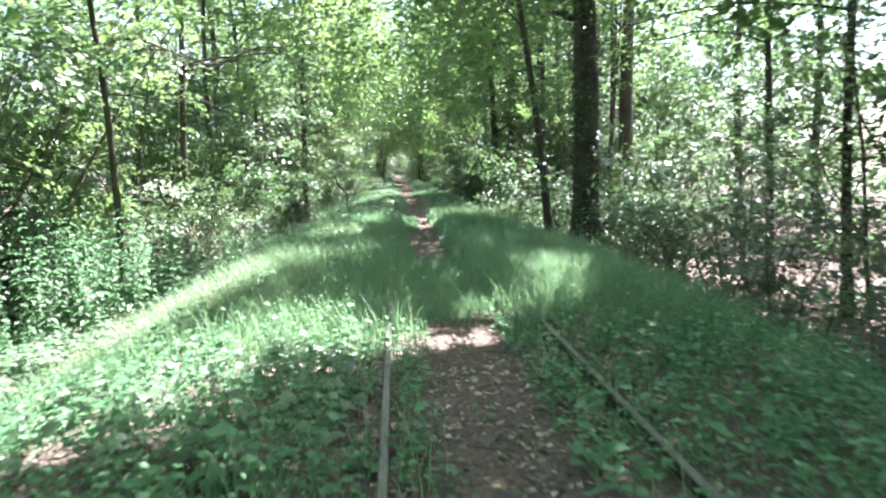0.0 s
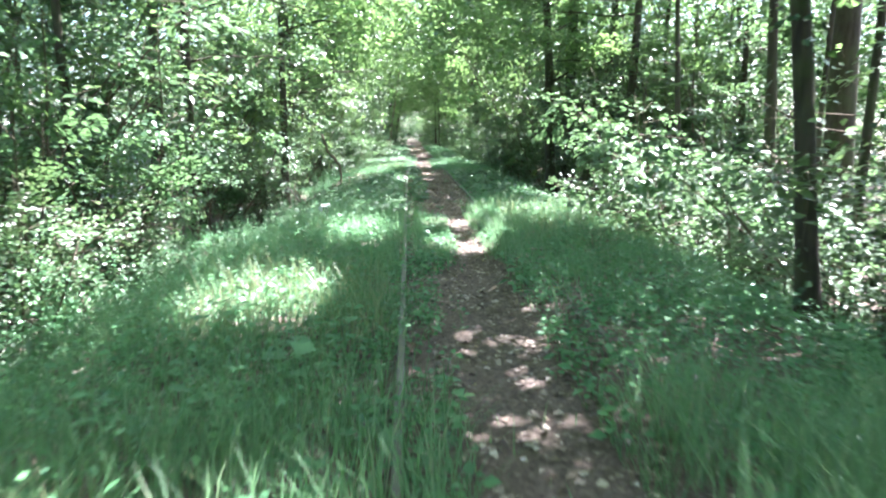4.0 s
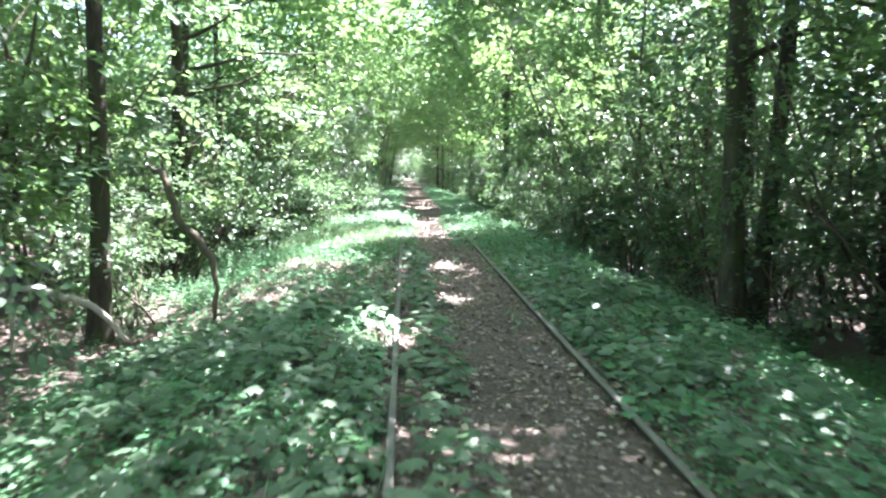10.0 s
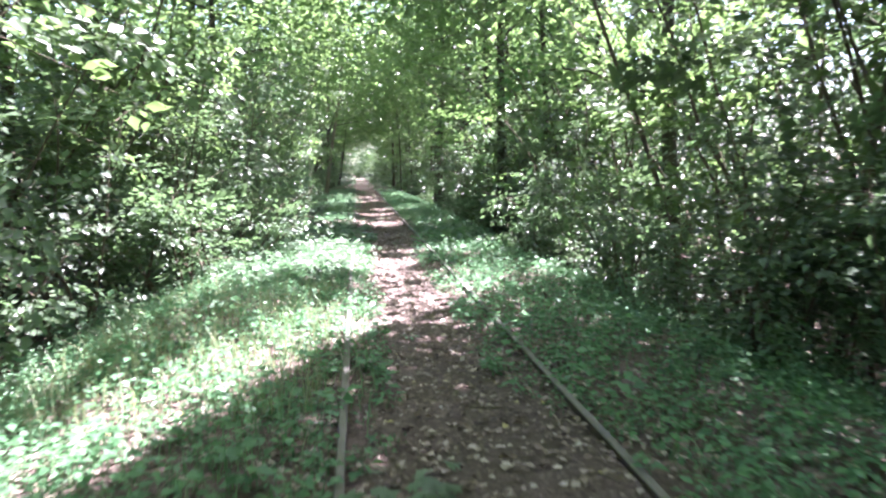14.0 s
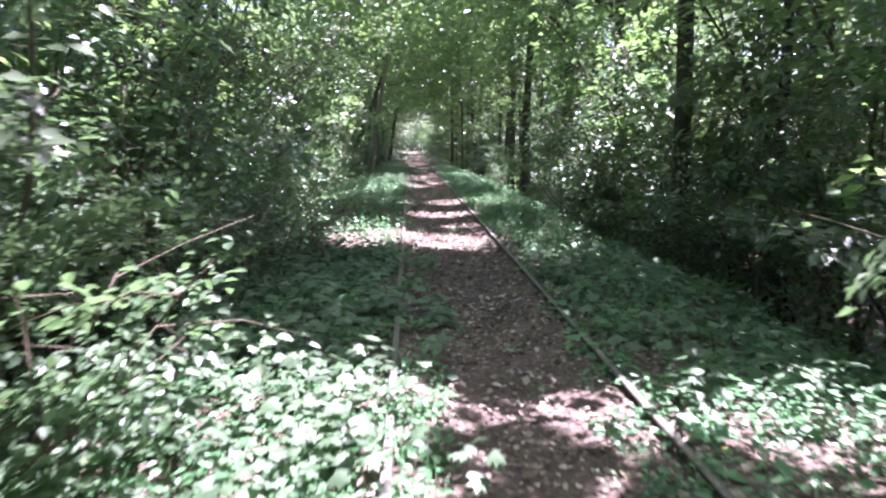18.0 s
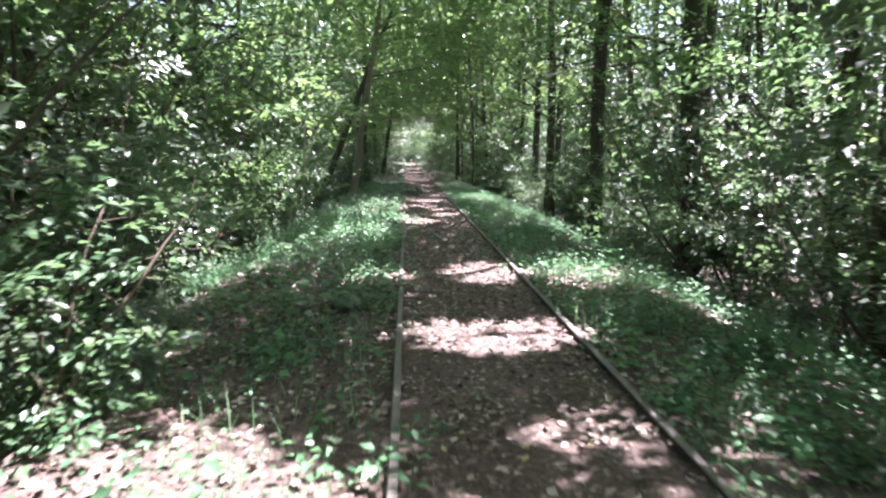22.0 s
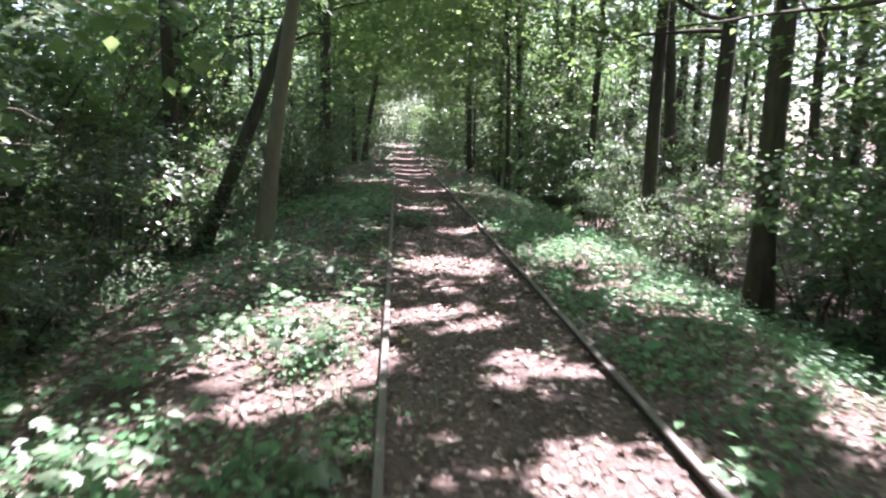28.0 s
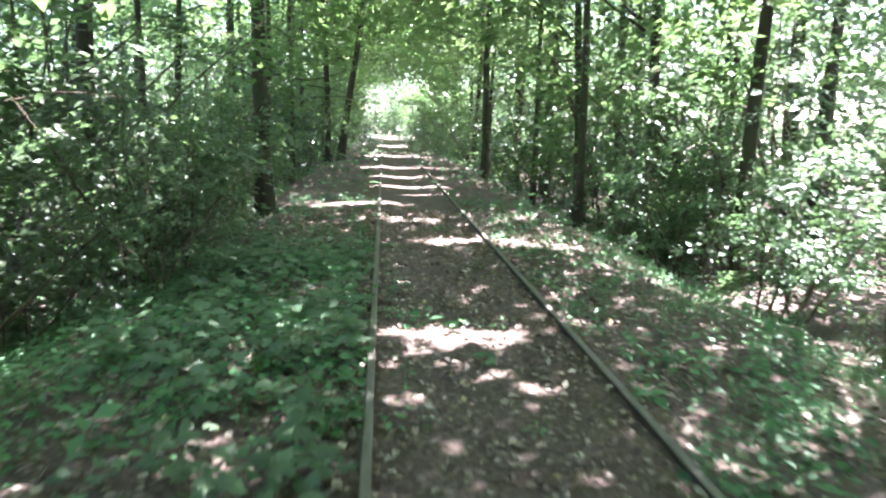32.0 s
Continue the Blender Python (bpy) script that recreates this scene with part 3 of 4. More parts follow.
def undergrowth():
    """The joined shrubs deeper in the wood that nobody could count."""
    pieces = []
    k = 0
    for side, edge in ((-1, edge_left), (1, edge_right)):
        for y in np.arange(-6, 178, 2.3):
            for near, far in ((4.8, 8.0), (8.0, 16.0)):
                us = np.random.RandomState(900 + k)
                k += 1
                n = 1000 if near < 6 else 700
                h, w = us.uniform(5.5, 10.0), us.uniform(2.0, 3.0)
                x0, y0 = float(edge(y)) + side * us.uniform(near, far), y + us.uniform(-1, 1)
                blobs = us.normal(0, 1, (26, 3)) * np.array([w * 0.5, w * 0.5, 0]) + np.array([0, 0, 1]) * us.uniform(0.2, h, (26, 1))
                c, u, nrm, L = sprays(us, blobs, (0.4, 0.4, 0.3), n, 0.19 if near < 6 else 0.26, 24, 0.3)
                c[:, 2] = np.abs(c[:, 2])
                c += np.array([x0, y0, float(land(x0, y0))])
                keep = ~gap_in_wood(c[:, 0], c[:, 1]) & ~sunlit(c, GAPS_CLEAR) & (~open_wood(c[:, 0], c[:, 1]) | (us.uniform(0, 1, n) < np.where(c[:, 2] < 0.8, 0.9, 0.7)))
                L = L[keep]
                pieces.append(leaf_arrays(c[keep], u[keep], nrm[keep], L, L * 0.68))
    for i in range(26):
        us = np.random.RandomState(700 + i)
        x0, y0, n = us.uniform(-14, 14), us.uniform(184, 192), 700
        c = np.array([x0, y0, -0.5]) + us.normal(0, 1, (n, 3)) * np.array([2.2, 1.5, 3.2])
        c[:, 2] = np.abs(c[:, 2]) * 1.3
        L = us.uniform(0.3, 0.5, n)
        pieces.append(leaf_arrays(c, us.normal(0, 1, (n, 3)), np.array([0, 0, 1.0]) + us.normal(0, 0.6, (n, 3)), L, L * 0.7))
    tagged(new("undergrowth", raw_mesh("undergrowth", *joined(pieces), LEAF)), "dense mid-green undergrowth filling the wood behind the shrubs", "undergrowth", kind="stuff")


undergrowth()


def deep_wood():
    """Foliage deep in the wood that closes the view on every side; its dark leaf colour stands for shade."""
    pieces = []
    # rows at negative y are added behind the start, unseen, to block open sky
    spots = [(side * g0, y) for y in np.arange(-30, 182, 3.0) for side, g0 in ((-1, 19.0), (1, 18.0), (-1, 24.5), (1, 23.5))] + [(x, -33.0) for x in np.arange(-16, 17, 3.2)]
    for k, (x0, y0) in enumerate(spots):
        us = np.random.RandomState(1500 + k)
        n = 700
        x, y = x0 + us.uniform(-2, 2), y0 + us.uniform(-1, 1)
        blobs = us.normal(0, 1, (18, 3)) * np.array([1.6, 1.6, 0]) + np.array([0, 0, 1]) * us.uniform(0.2, 13.0, (18, 1))
        c, u, nrm, L = sprays(us, blobs, (0.6, 0.6, 0.5), n, 0.42, 20, 0.5)
        c[:, 2] = np.abs(c[:, 2])
        c += np.array([x, y, float(land(x, y))])
        keep = ~gap_in_wood(c[:, 0], c[:, 1]) & ~((c[:, 0] > 0) & (c[:, 1] > 14) & (c[:, 1] < 34) & (c[:, 2] > 2.5))
        pieces.append(leaf_arrays(c[keep], u[keep], nrm[keep], L[keep], L[keep] * 0.7))
    tagged(new("deep_wood", raw_mesh("deep_wood", *joined(pieces), LEAF_DARK)), "dense foliage deep in the wood, coloured dark for shade", "undergrowth", kind="stuff")


deep_wood()


# ---- trees ----
def tree(x, y, r, height, crown_z, crown_r, seed, lean=(0.0, 0.0), bark=None, leaves=2600, big=1300, label="", ivy=0.0, reach=(0.0, 0.0), limbs=7, skirt=0):
    """A tapered bent trunk with limbs, and a crown of leaves round the limbs' ends with gaps."""
    ts = np.random.RandomState(seed)
    z0 = float(land(x, y))
    e = new("tree")
    e.location = (x, y, z0)
    zs = np.linspace(-0.3, height, 12)
    f = np.clip(zs / height, 0, 1)
    px = lean[0] * zs + 0.12 * np.sin(zs * 0.5 + seed) * f * 2
    py = lean[1] * zs + 0.12 * np.cos(zs * 0.43 + seed) * f * 2
    rad = r * (1 - 0.75 * f) * (1 + 0.5 * np.exp(-np.clip(zs, 0, 9) * 4))
    pieces = [tube_arrays(np.stack([px, py, zs], 1), rad, 12)]
    tips = []
    for i in range(limbs):
        t = ts.uniform(0.28, 0.95)
        base = np.array([np.interp(t * height, zs, px), np.interp(t * height, zs, py), t * height])
        a = ts.uniform(0, 6.28)
        ln = crown_r * ts.uniform(0.6, 1.0)
        limb = branch(ts, base, (np.cos(a) + reach[0], np.sin(a) + reach[1], ts.uniform(0.1, 0.8)), ln, 6, 0.16, 0.03)
        pieces.append(tube_arrays(limb, np.linspace(r * 0.35 * (1.1 - t * 0.6), 0.012, 7), 6))
        tips += [limb[3], limb[4], limb[5], limb[6]]
    part("trunk", raw_mesh("trunk", *joined(pieces), bark or BARK, True), None, e)
    cz, twigs = crown_z, []
    blobs = [np.array([ts.normal(0, crown_r * 0.42) + reach[0] * crown_r * 0.5, ts.normal(0, crown_r * 0.42) + reach[1] * crown_r * 0.5, cz + ts.normal(0, 1) * crown_r * 0.45]) for _ in range(16)]
    blobs = np.array([b for b in blobs] + tips)
    pieces = []
    for count, size in ((leaves, 0.125), (big, 0.32)):
        c, u, nrm, L = sprays(ts, blobs, np.array([0.62, 0.62, 0.26]) * (0.6 + 0.08 * crown_r), count, size, 30, size * 1.9)
        # large leaves form an added upper roof, mostly out of view, that blocks sun
        if size > 0.2:
            c += ts.normal(0, 1, (count, 3)) * np.array([crown_r * 0.4, crown_r * 0.4, 0.5]) + np.array([0, 0, crown_r * 0.95])
        clear = np.where(np.abs(c[:, 0] + x) < 2.9, 3.5 if size < 0.2 else 5.5, 2.2 if size < 0.2 else 4.0)
        w = c + np.array([x, y, z0])
        keep = (c[:, 2] + z0 > clear) & ~((sunlit(w) | under_sky(w)) & (ts.uniform(0, 1, count) > 0.015))
        L = L[keep]
        pieces.append(leaf_arrays(c[keep], u[keep], nrm[keep], L, L * 0.68))
    if skirt:
        low = []
        for i in range(13):
            zz, a = ts.uniform(1.4, 7.5), ts.uniform(0, 6.28)
            o = np.array([np.interp(zz, zs, px), np.interp(zz, zs, py), zz])
            tw = branch(ts, o, (np.cos(a), np.sin(a), 0.25), ts.uniform(0.6, 1.5), 4, 0.2, 0.08)
            twigs.append(tube_arrays(tw[::2], [0.009, 0.006, 0.002], 4))
            low += [tw[2], tw[3], tw[4]]
        c, u, nrm, L = sprays(ts, np.array(low), (0.2, 0.2, 0.08), skirt, 0.115, 24, 0.2)
        keep = ~sunlit(c + np.array([x, y, z0]))
        L = L[keep]
        pieces.append(leaf_arrays(c[keep], u[keep], nrm[keep], L, L * 0.66))
    part("crown", raw_mesh("crown", *joined(pieces), LEAF_TREE), None, e)
    if skirt:
        for tw in twigs:
            part("low_branch", raw_mesh("low_branch", *tw, TWIG, True), None, e)
    if ivy:
        n = int(2600 * ivy)
        zz = ts.uniform(0, height * 0.62, n)
        a = ts.uniform(0, 6.28, n)
        rr = np.interp(zz, zs, rad) + np.abs(ts.normal(0, 0.13, n)) + 0.02
        c = np.stack([np.interp(zz, zs, px) + rr * np.cos(a), np.interp(zz, zs, py) + rr * np.sin(a), zz], 1)
        out = np.stack([np.cos(a), np.sin(a), np.full(n, -0.5)], 1)
        L = 0.09 * ts.uniform(0.6, 1.2, n)
        part("ivy", raw_mesh("ivy", *leaf_arrays(c, out + ts.normal(0, 0.5, (n, 3)), np.stack([np.cos(a), np.sin(a), np.full(n, 0.7)], 1), L, L * 0.9), IVY), None, e, "dark glossy ivy leaves")
    return tagged(e, label or "tall broad-leaved tree with rough dark bark", "tree", "trees of the wood")


NAMED = [(3.45, 15.9, 0.32, 17, 9, 4.0, 101, (0, 0), None, 1.0), (2.85, 16.7, 0.10, 11, 7, 2.6, 102, (-0.10, 0.02), None, 0.1), (5.1, 22.2, 0.10, 12, 7, 2.6, 103, (0, 0), None, 0),
         (6.5, 22.6, 0.26, 17, 9, 4.0, 104, (0, 0), None, 0), (-8.7, 34.8, 0.24, 15, 8, 3.6, 105, (0, 0), None, 0), (4.6, 37.8, 0.20, 15, 8, 3.6, 106, (-0.05, 0), None, 0.15),
         (5.1, 38.1, 0.15, 16, 9, 3.8, 107, (0.05, 0), None, 0.15), (5.8, 40.3, 0.22, 15, 8, 3.6, 122, (0, 0), None, 0.2), (4.4, 64.9, 0.16, 15, 8, 3.6, 108, (0, 0), None, 0), (3.7, 58.7, 0.16, 14, 8, 3.4, 109, (0.01, 0), None, 0.1),
         (4.4, 70.4, 0.21, 16, 9, 3.6, 110, (0, 0), None, 0), (3.5, 73.5, 0.17, 15, 8, 3.2, 111, (0.01, 0), None, 0)]
for x, y, r, h, cz, cr, seed, lean, bark, ivy in NAMED:
    tree(x, y, r, h, cz, cr, seed, lean, bark, ivy=ivy, reach=(-0.35 if x > 0 else 0.35, 0), skirt=800, label="ivy-clad thick tree trunk beside the track" if ivy > 0.5 else "slim dark-barked tree beside the track")
MORE = [(4.95, 89.6, 0.17, 17, 9, 3.8, 112, (0, 0), None, 0), (4.3, 83.1, 0.17, 16, 9, 3.6, 113, (0, 0), None, 0), (2.9, 97.4, 0.08, 13, 7, 2.8, 114, (-0.02, 0), None, 0.1),
        (4.2, 102.4, 0.12, 14, 8, 3.2, 115, (-0.03, 0), None, 0.1), (3.0, 111, 0.14, 16, 8, 3.8, 116, (0, 0), None, 0), (-2.85, 98.0, 0.15, 16, 8, 4.0, 117, (-0.02, 0), None, 0),
        (-2.6, 118, 0.17, 14, 7, 4.2, 118, (0.13, 0), None, 0), (-3.2, 119, 0.15, 14, 7, 3.8, 119, (-0.04, 0), None, 0)]
for x, y, r, h, cz, cr, seed, lean, bark, ivy in MORE:
    tree(x, y, r, h, cz, cr, seed, lean, bark, ivy=ivy, reach=(-0.35 if x > 0 else 0.35, 0), skirt=800, label="slim dark-barked tree beside the track")
tree(-2.62, 84.28, 0.12, 15, 9, 3.8, 124, (0.135, 0.0), BEECH, label="smooth grey-brown beech trunk leaning over the track", reach=(0.3, 0))
tree(-4.5, 87.9, 0.15, 11, 8, 3.0, 121, (0.42, 0.0), BARK, label="slim dark trunk leaning towards the track", reach=(0.3, 0))
# The first rows are added behind the start, unseen, to block open sky.
y = -22.4
i = 0
while y < 176:
    for side in (-1, 1):
        for near, far in ((5.0, 6.8), (9, 16)):
            i += 1
            x = side * rs.uniform(near, far)
            yy = y + rs.uniform(-1.6, 1.6)
            inner = near < 6
            x -= 2.2 if inner and side < 0 and yy < 14 else 0.0
            # crowns lifted above the view here, added to shade the track
            high = 3.5 if inner and side > 0 and yy < 15 else 0.0
            tree(x, yy, rs.uniform(0.09, 0.2) * (0.55 if inner and yy < 30 else 1.0), rs.uniform(12, 17), rs.uniform(5.4, 7.2) + high if inner else rs.uniform(6.5, 9.5), rs.uniform(3.4, 4.4), 200 + i, (rs.normal(0, 0.025), rs.normal(0, 0.025)),
                 skirt=800 if inner and yy > -5 else 0, leaves=2700 if inner and yy > -5 else 300, big=(3300 if high else 2500 if side > 0 else 2500) if inner else 1500, reach=(-side * (0.0 if high else ((1.1, 1.6)[i % 2] if side > 0 else (1.3, 2.2)[i % 2]) if inner else 0.25), 0), label="tall dark-barked tree, added to fill and shade the wood")
    y += 4.6
# Two trees added so that their crowns shade the track.
tree(-4.7, 58.0, 0.1, 13, 7.5, 3.0, 131, (0.02, 0), leaves=2400, big=1700, reach=(1.4, 0), skirt=300, label="tall dark-barked tree, added to fill and shade the wood")
tree(4.8, 57.6, 0.1, 14, 8.0, 3.0, 132, (-0.02, 0), leaves=2200, big=1700, reach=(-1.2, 0), skirt=300, label="tall dark-barked tree, added to fill and shade the wood")
# Added out of view: only its shade falls on the track.
tree(5.4, 5.2, 0.12, 13, 7.6, 2.5, 133, (0, 0), leaves=1800, big=1700, reach=(-3.0, 0), label="tall dark-barked tree, added to fill and shade the wood")
for y in range(106, 174, 7):
    for side in (-1, 1):
        tree(side * rs.uniform(3.4, 4.4), y + rs.uniform(-2, 2), rs.uniform(0.08, 0.14), rs.uniform(10, 14), 5.6, 3.3, 600 + y * 2 + side, (rs.normal(0, 0.03), 0), leaves=1500, big=1500, reach=(-side * 1.0, 0), label="slim tree arching over the far end of the track")
for y, x in ((62, -6.8), (66, -7.6), (70, -6.6), (74, -7.8), (78, -6.9), (64, -9.5), (72, -9.8), (67.5, -5.8), (85, -7.4), (89.5, -8.2), (31.5, 7.4), (44, 7.8), (50, 8.4), (29.5, 9.5), (37, 8.6), (45.5, 10)):
    put_bush(BUSHES[3], x, y, rs.uniform(1.0, 1.2), LABEL_TALL, -0.08)
for y, x in ((33.5, 7.6), (35.5, 6.8), (34.5, 9.4)):
    put_bush(BUSHES[1], x, y, rs.uniform(1.0, 1.2), LABEL_EDGE, -0.06)
for x, y in ((8.4, 30.5), (8.0, 35.5)):
    tree(x, y, 0.11, 14, 6.8, 3.4, 640 + int(y), (0, 0), leaves=1800, big=1500, skirt=300, reach=(-0.2, 0), label="tall dark-barked tree, added to fill and shade the wood")
for i in range(24):
    g = np.random.RandomState(400 + i)
    tree(g.uniform(8.5, 16.0), g.uniform(70, 112), g.uniform(0.10, 0.19), g.uniform(16, 20), 12.5, 2.2, 430 + i, (g.normal(0, 0.01), 0), leaves=350, big=700, limbs=6, skirt=600, label="straight dark pine trunk standing in the wood")


# ---- ground cover ----
def patchy(x, y, seed, scale):
    """Smooth uneven clumps between 0 and 1."""
    a = np.sin(x * 1.7 / scale + seed) * np.sin(y * 1.3 / scale + seed * 2.1) + 0.7 * np.sin(x * 3.1 / scale - y * 2.3 / scale + seed * 0.7) + 0.5 * np.sin(y * 4.7 / scale + x * 1.1 / scale)
    return np.clip(0.5 + 0.35 * a, 0, 1)


WEED_LEFT = ([-4, 0, 16, 30, 33, 36, 38.5, 40.5, 52, 55, 57, 61, 63, 68, 71, 76, 78, 84, 87, 88.5, 92.5, 95, 175],
             [1, 1, 1, 1, 0.7, 0.45, 0.5, 1.1, 1.4, 1.0, 0.7, 0.3, 0.3, 0.4, 0.9, 0.8, 0.35, 0.25, 0.35, 0.9, 0.9, 0.2, 0.2])
WEED_RIGHT = ([-4, 0, 16, 40, 48, 56, 62, 70, 76, 82, 87, 89, 94, 175], [1, 1, 1, 1, 1, 0.7, 0.7, 0.65, 0.6, 0.7, 0.7, 0.35, 0.3, 0.3])
WEED_TALL = ([-4, 6, 14, 24, 30, 44, 52, 60, 72, 90, 175], [0.34, 0.36, 0.34, 0.26, 0.2, 0.22, 0.2, 0.25, 0.28, 0.18, 0.2])


def by_stone(x, y):
    """The bare spot in front of the distance stone."""
    return (np.abs(x + 2.45) < 0.36) & (y > 25.1) & (y < 26.75)


def scatter(count, x0, x1, y0, y1, seed):
    g = np.random.RandomState(seed)
    return g, g.uniform(x0, x1, count), g.uniform(y0, y1, count)


def weed_density(x, y):
    d = np.where(x < 0, np.interp(y, *WEED_LEFT), np.interp(y, *WEED_RIGHT)) * np.interp(y, [5, 8, 13, 15, 22, 26], [1.3, 0.4, 0.4, 1.0, 1.0, 1])
    inside = (np.abs(x) < 0.78)
    trod = np.interp(y, [-4, 6, 8, 12, 13.5, 22, 25, 40, 42, 51, 54, 175], [0.9, 0.9, 1, 1, 0.9, 0.8, 0.35, 0.25, 0.85, 0.85, 0.2, 0.18])
    path = (x > np.interp(y, [18, 19.5, 24, 25.5], [-0.42, -0.08, -0.08, -0.42])) & (x < np.interp(y, [-4, 14, 24, 28, 40, 42, 51, 54, 175], [0.25, 0.3, 0.45, 0.72, 0.72, 0.38, 0.42, 0.72, 0.72]))
    d = np.where(inside, d * trod, d)
    d = np.where(path, np.interp(y, [-4, 7, 8, 12, 13, 175], [0.0, 0.02, 0.35, 0.35, 0.02, 0.012]), d)
    least = np.where(np.abs(x) > 1.0, np.interp(y, [6, 8, 13, 15, 22, 27], [0.6, 0.3, 0.3, 0.6, 0.6, 0.12]), 0.05)
    return d * np.clip(1.9 * patchy(x, y, 3.3, 0.55) - 0.35 + 0.5 * d, least, 1.3) * np.where(np.abs(x) > 2.6, 0.75, 1.0)


def weeds():
    g, x, y = scatter(118000, -6.2, 5.2, -0.5, 100, 41)
    far = (y < 14) & (x < 0)
    x[far] = x[far] * 1.25
    keep = (g.uniform(0, 1, len(x)) < weed_density(x, y)) & ~by_stone(x, y)
    hidden = (y > 7) & (y < 26) | (y > 41) & (y < 56)
    keep &= ~((np.abs(np.abs(x) - 0.75) < 0.06) & (g.uniform(0, 1, len(x)) > np.where(hidden, 0.9, 0.15)))
    x, y = x[keep], y[keep]
    h = np.interp(y, *WEED_TALL) * g.uniform(0.35, 1.25, len(x)) * np.where(np.abs(x) < 1.0, 0.6, 1.0)
    z = land(x, y)
    leaves = 6
    i = np.repeat(np.arange(len(x)), leaves)
    n = len(i)
    f = np.tile(np.linspace(0.25, 1.0, leaves), len(x))
    a = np.tile(np.arange(leaves) * 2.4, len(x)) + np.repeat(g.uniform(0, 6.28, len(x)), leaves)
    lean = g.normal(0, 0.16, (len(x), 2))
    c = np.stack([x[i] + lean[i, 0] * h[i] * f, y[i] + lean[i, 1] * h[i] * f, z[i] + h[i] * f], 1)
    u = np.stack([np.cos(a), np.sin(a), g.uniform(-0.35, 0.35, n)], 1)
    c += u * 0.03
    L = g.uniform(0.6, 1.1, n) * np.repeat(np.exp(g.normal(np.log(0.066), 0.36, len(x))), leaves) * (1.15 - 0.4 * f)
    v, t = leaf_arrays(c, u, np.array([0, 0, 1.0]) + g.normal(0, 0.32, (n, 3)), L, L * np.repeat(g.uniform(0.4, 0.9, len(x)), leaves))
    k = np.arange(len(x))
    w = 0.004
    s = np.stack([np.stack([x - w, y, z - 0.02], 1), np.stack([x + w, y, z - 0.02], 1), np.stack([x + lean[:, 0] * h, y + lean[:, 1] * h, z + h], 1)], 1).reshape(-1, 3)
    v, t = joined([(v, t), (s, k[:, None] * 3 + np.array([0, 1, 2])[None])])
    tagged(new("weed_cover", raw_mesh("weed_cover", v, t, LEAF_WEED)), "low green leafy weeds growing over the old track bed", "weeds", kind="stuff")


def broad_weeds():
    """Plants with large five-lobed leaves in loose clumps."""
    pieces = []
    for count, x0, x1, y0, y1 in ((1500, -3.6, -0.85, 24, 35), (900, 0.9, 3.4, 27, 38), (100, -2.0, -0.85, 84, 88.5), (300, -2.6, -0.85, 88.5, 93), (30, -0.62, -0.2, 85.6, 86.6), (420, -2.8, -0.85, 64, 76), (200, -0.65, -0.3, 27, 40), (160, -2.6, -0.9, 76, 83), (1100, -5.9, -2.2, 7.6, 11.6), (260, -4.6, -0.9, 3.6, 7.0), (1300, -3.0, -0.85, 46.8, 57.5), (60, -0.65, -0.3, 50, 57), (260, 0.9, 2.4, 51, 57)):
        g, x, y = scatter(count, x0, x1, y0, y1, int(count + y1))
        keep = (g.uniform(0, 1, count) < patchy(x, y, 5.0 + y0, 0.6)) & ~by_stone(x, y)
        x, y = x[keep], y[keep]
        leaves = 6
        i = np.repeat(np.arange(len(x)), leaves)
        n = len(i)
        h = g.uniform(0.1, 0.34, len(x))[i] * np.tile(np.linspace(0.5, 1.0, leaves), len(x))
        a = np.tile(np.arange(leaves) * 2.4, len(x)) + np.repeat(g.uniform(0, 6.28, len(x)), leaves)
        u = unit(np.stack([np.cos(a), np.sin(a), g.uniform(-0.5, 0.1, n)], 1))
        c = np.stack([x[i], y[i], land(x[i], y[i]) + h], 1) + u * 0.06
        nrm = unit(np.array([0, 0, 1.0]) + g.normal(0, 0.25, (n, 3)))
        s = unit(np.cross(nrm, u))
        L = g.uniform(0.07, 0.14, n)[:, None]
        outline = ((0.05, 0.0), (0.0, 0.34), (0.33, 0.52), (0.42, 0.24), (0.72, 0.42), (0.72, 0.16), (1.05, 0.0), (0.72, -0.16), (0.72, -0.42), (0.42, -0.24), (0.33, -0.52), (0.0, -0.34))
        v = np.stack([c + u * L * p + s * L * q - np.array([0, 0, 1.0]) * L * 0.25 * (abs(q) + 0.3 * p) for p, q in outline], 1).reshape(-1, 3)
        fan = np.array([(3, 2, 1), (3, 1, 0), (5, 4, 3), (5, 3, 0), (6, 5, 0), (7, 6, 0), (9, 8, 7), (9, 7, 0), (11, 10, 9), (11, 9, 0)])
        pieces.append((v, (np.arange(n)[:, None, None] * 12 + fan[None]).reshape(-1, 3)))
    tagged(new("broad_weed_cover", raw_mesh("broad_weed_cover", *joined(pieces), LEAF_WEED)), "low plants with broad five-lobed green leaves", "weeds", kind="stuff")


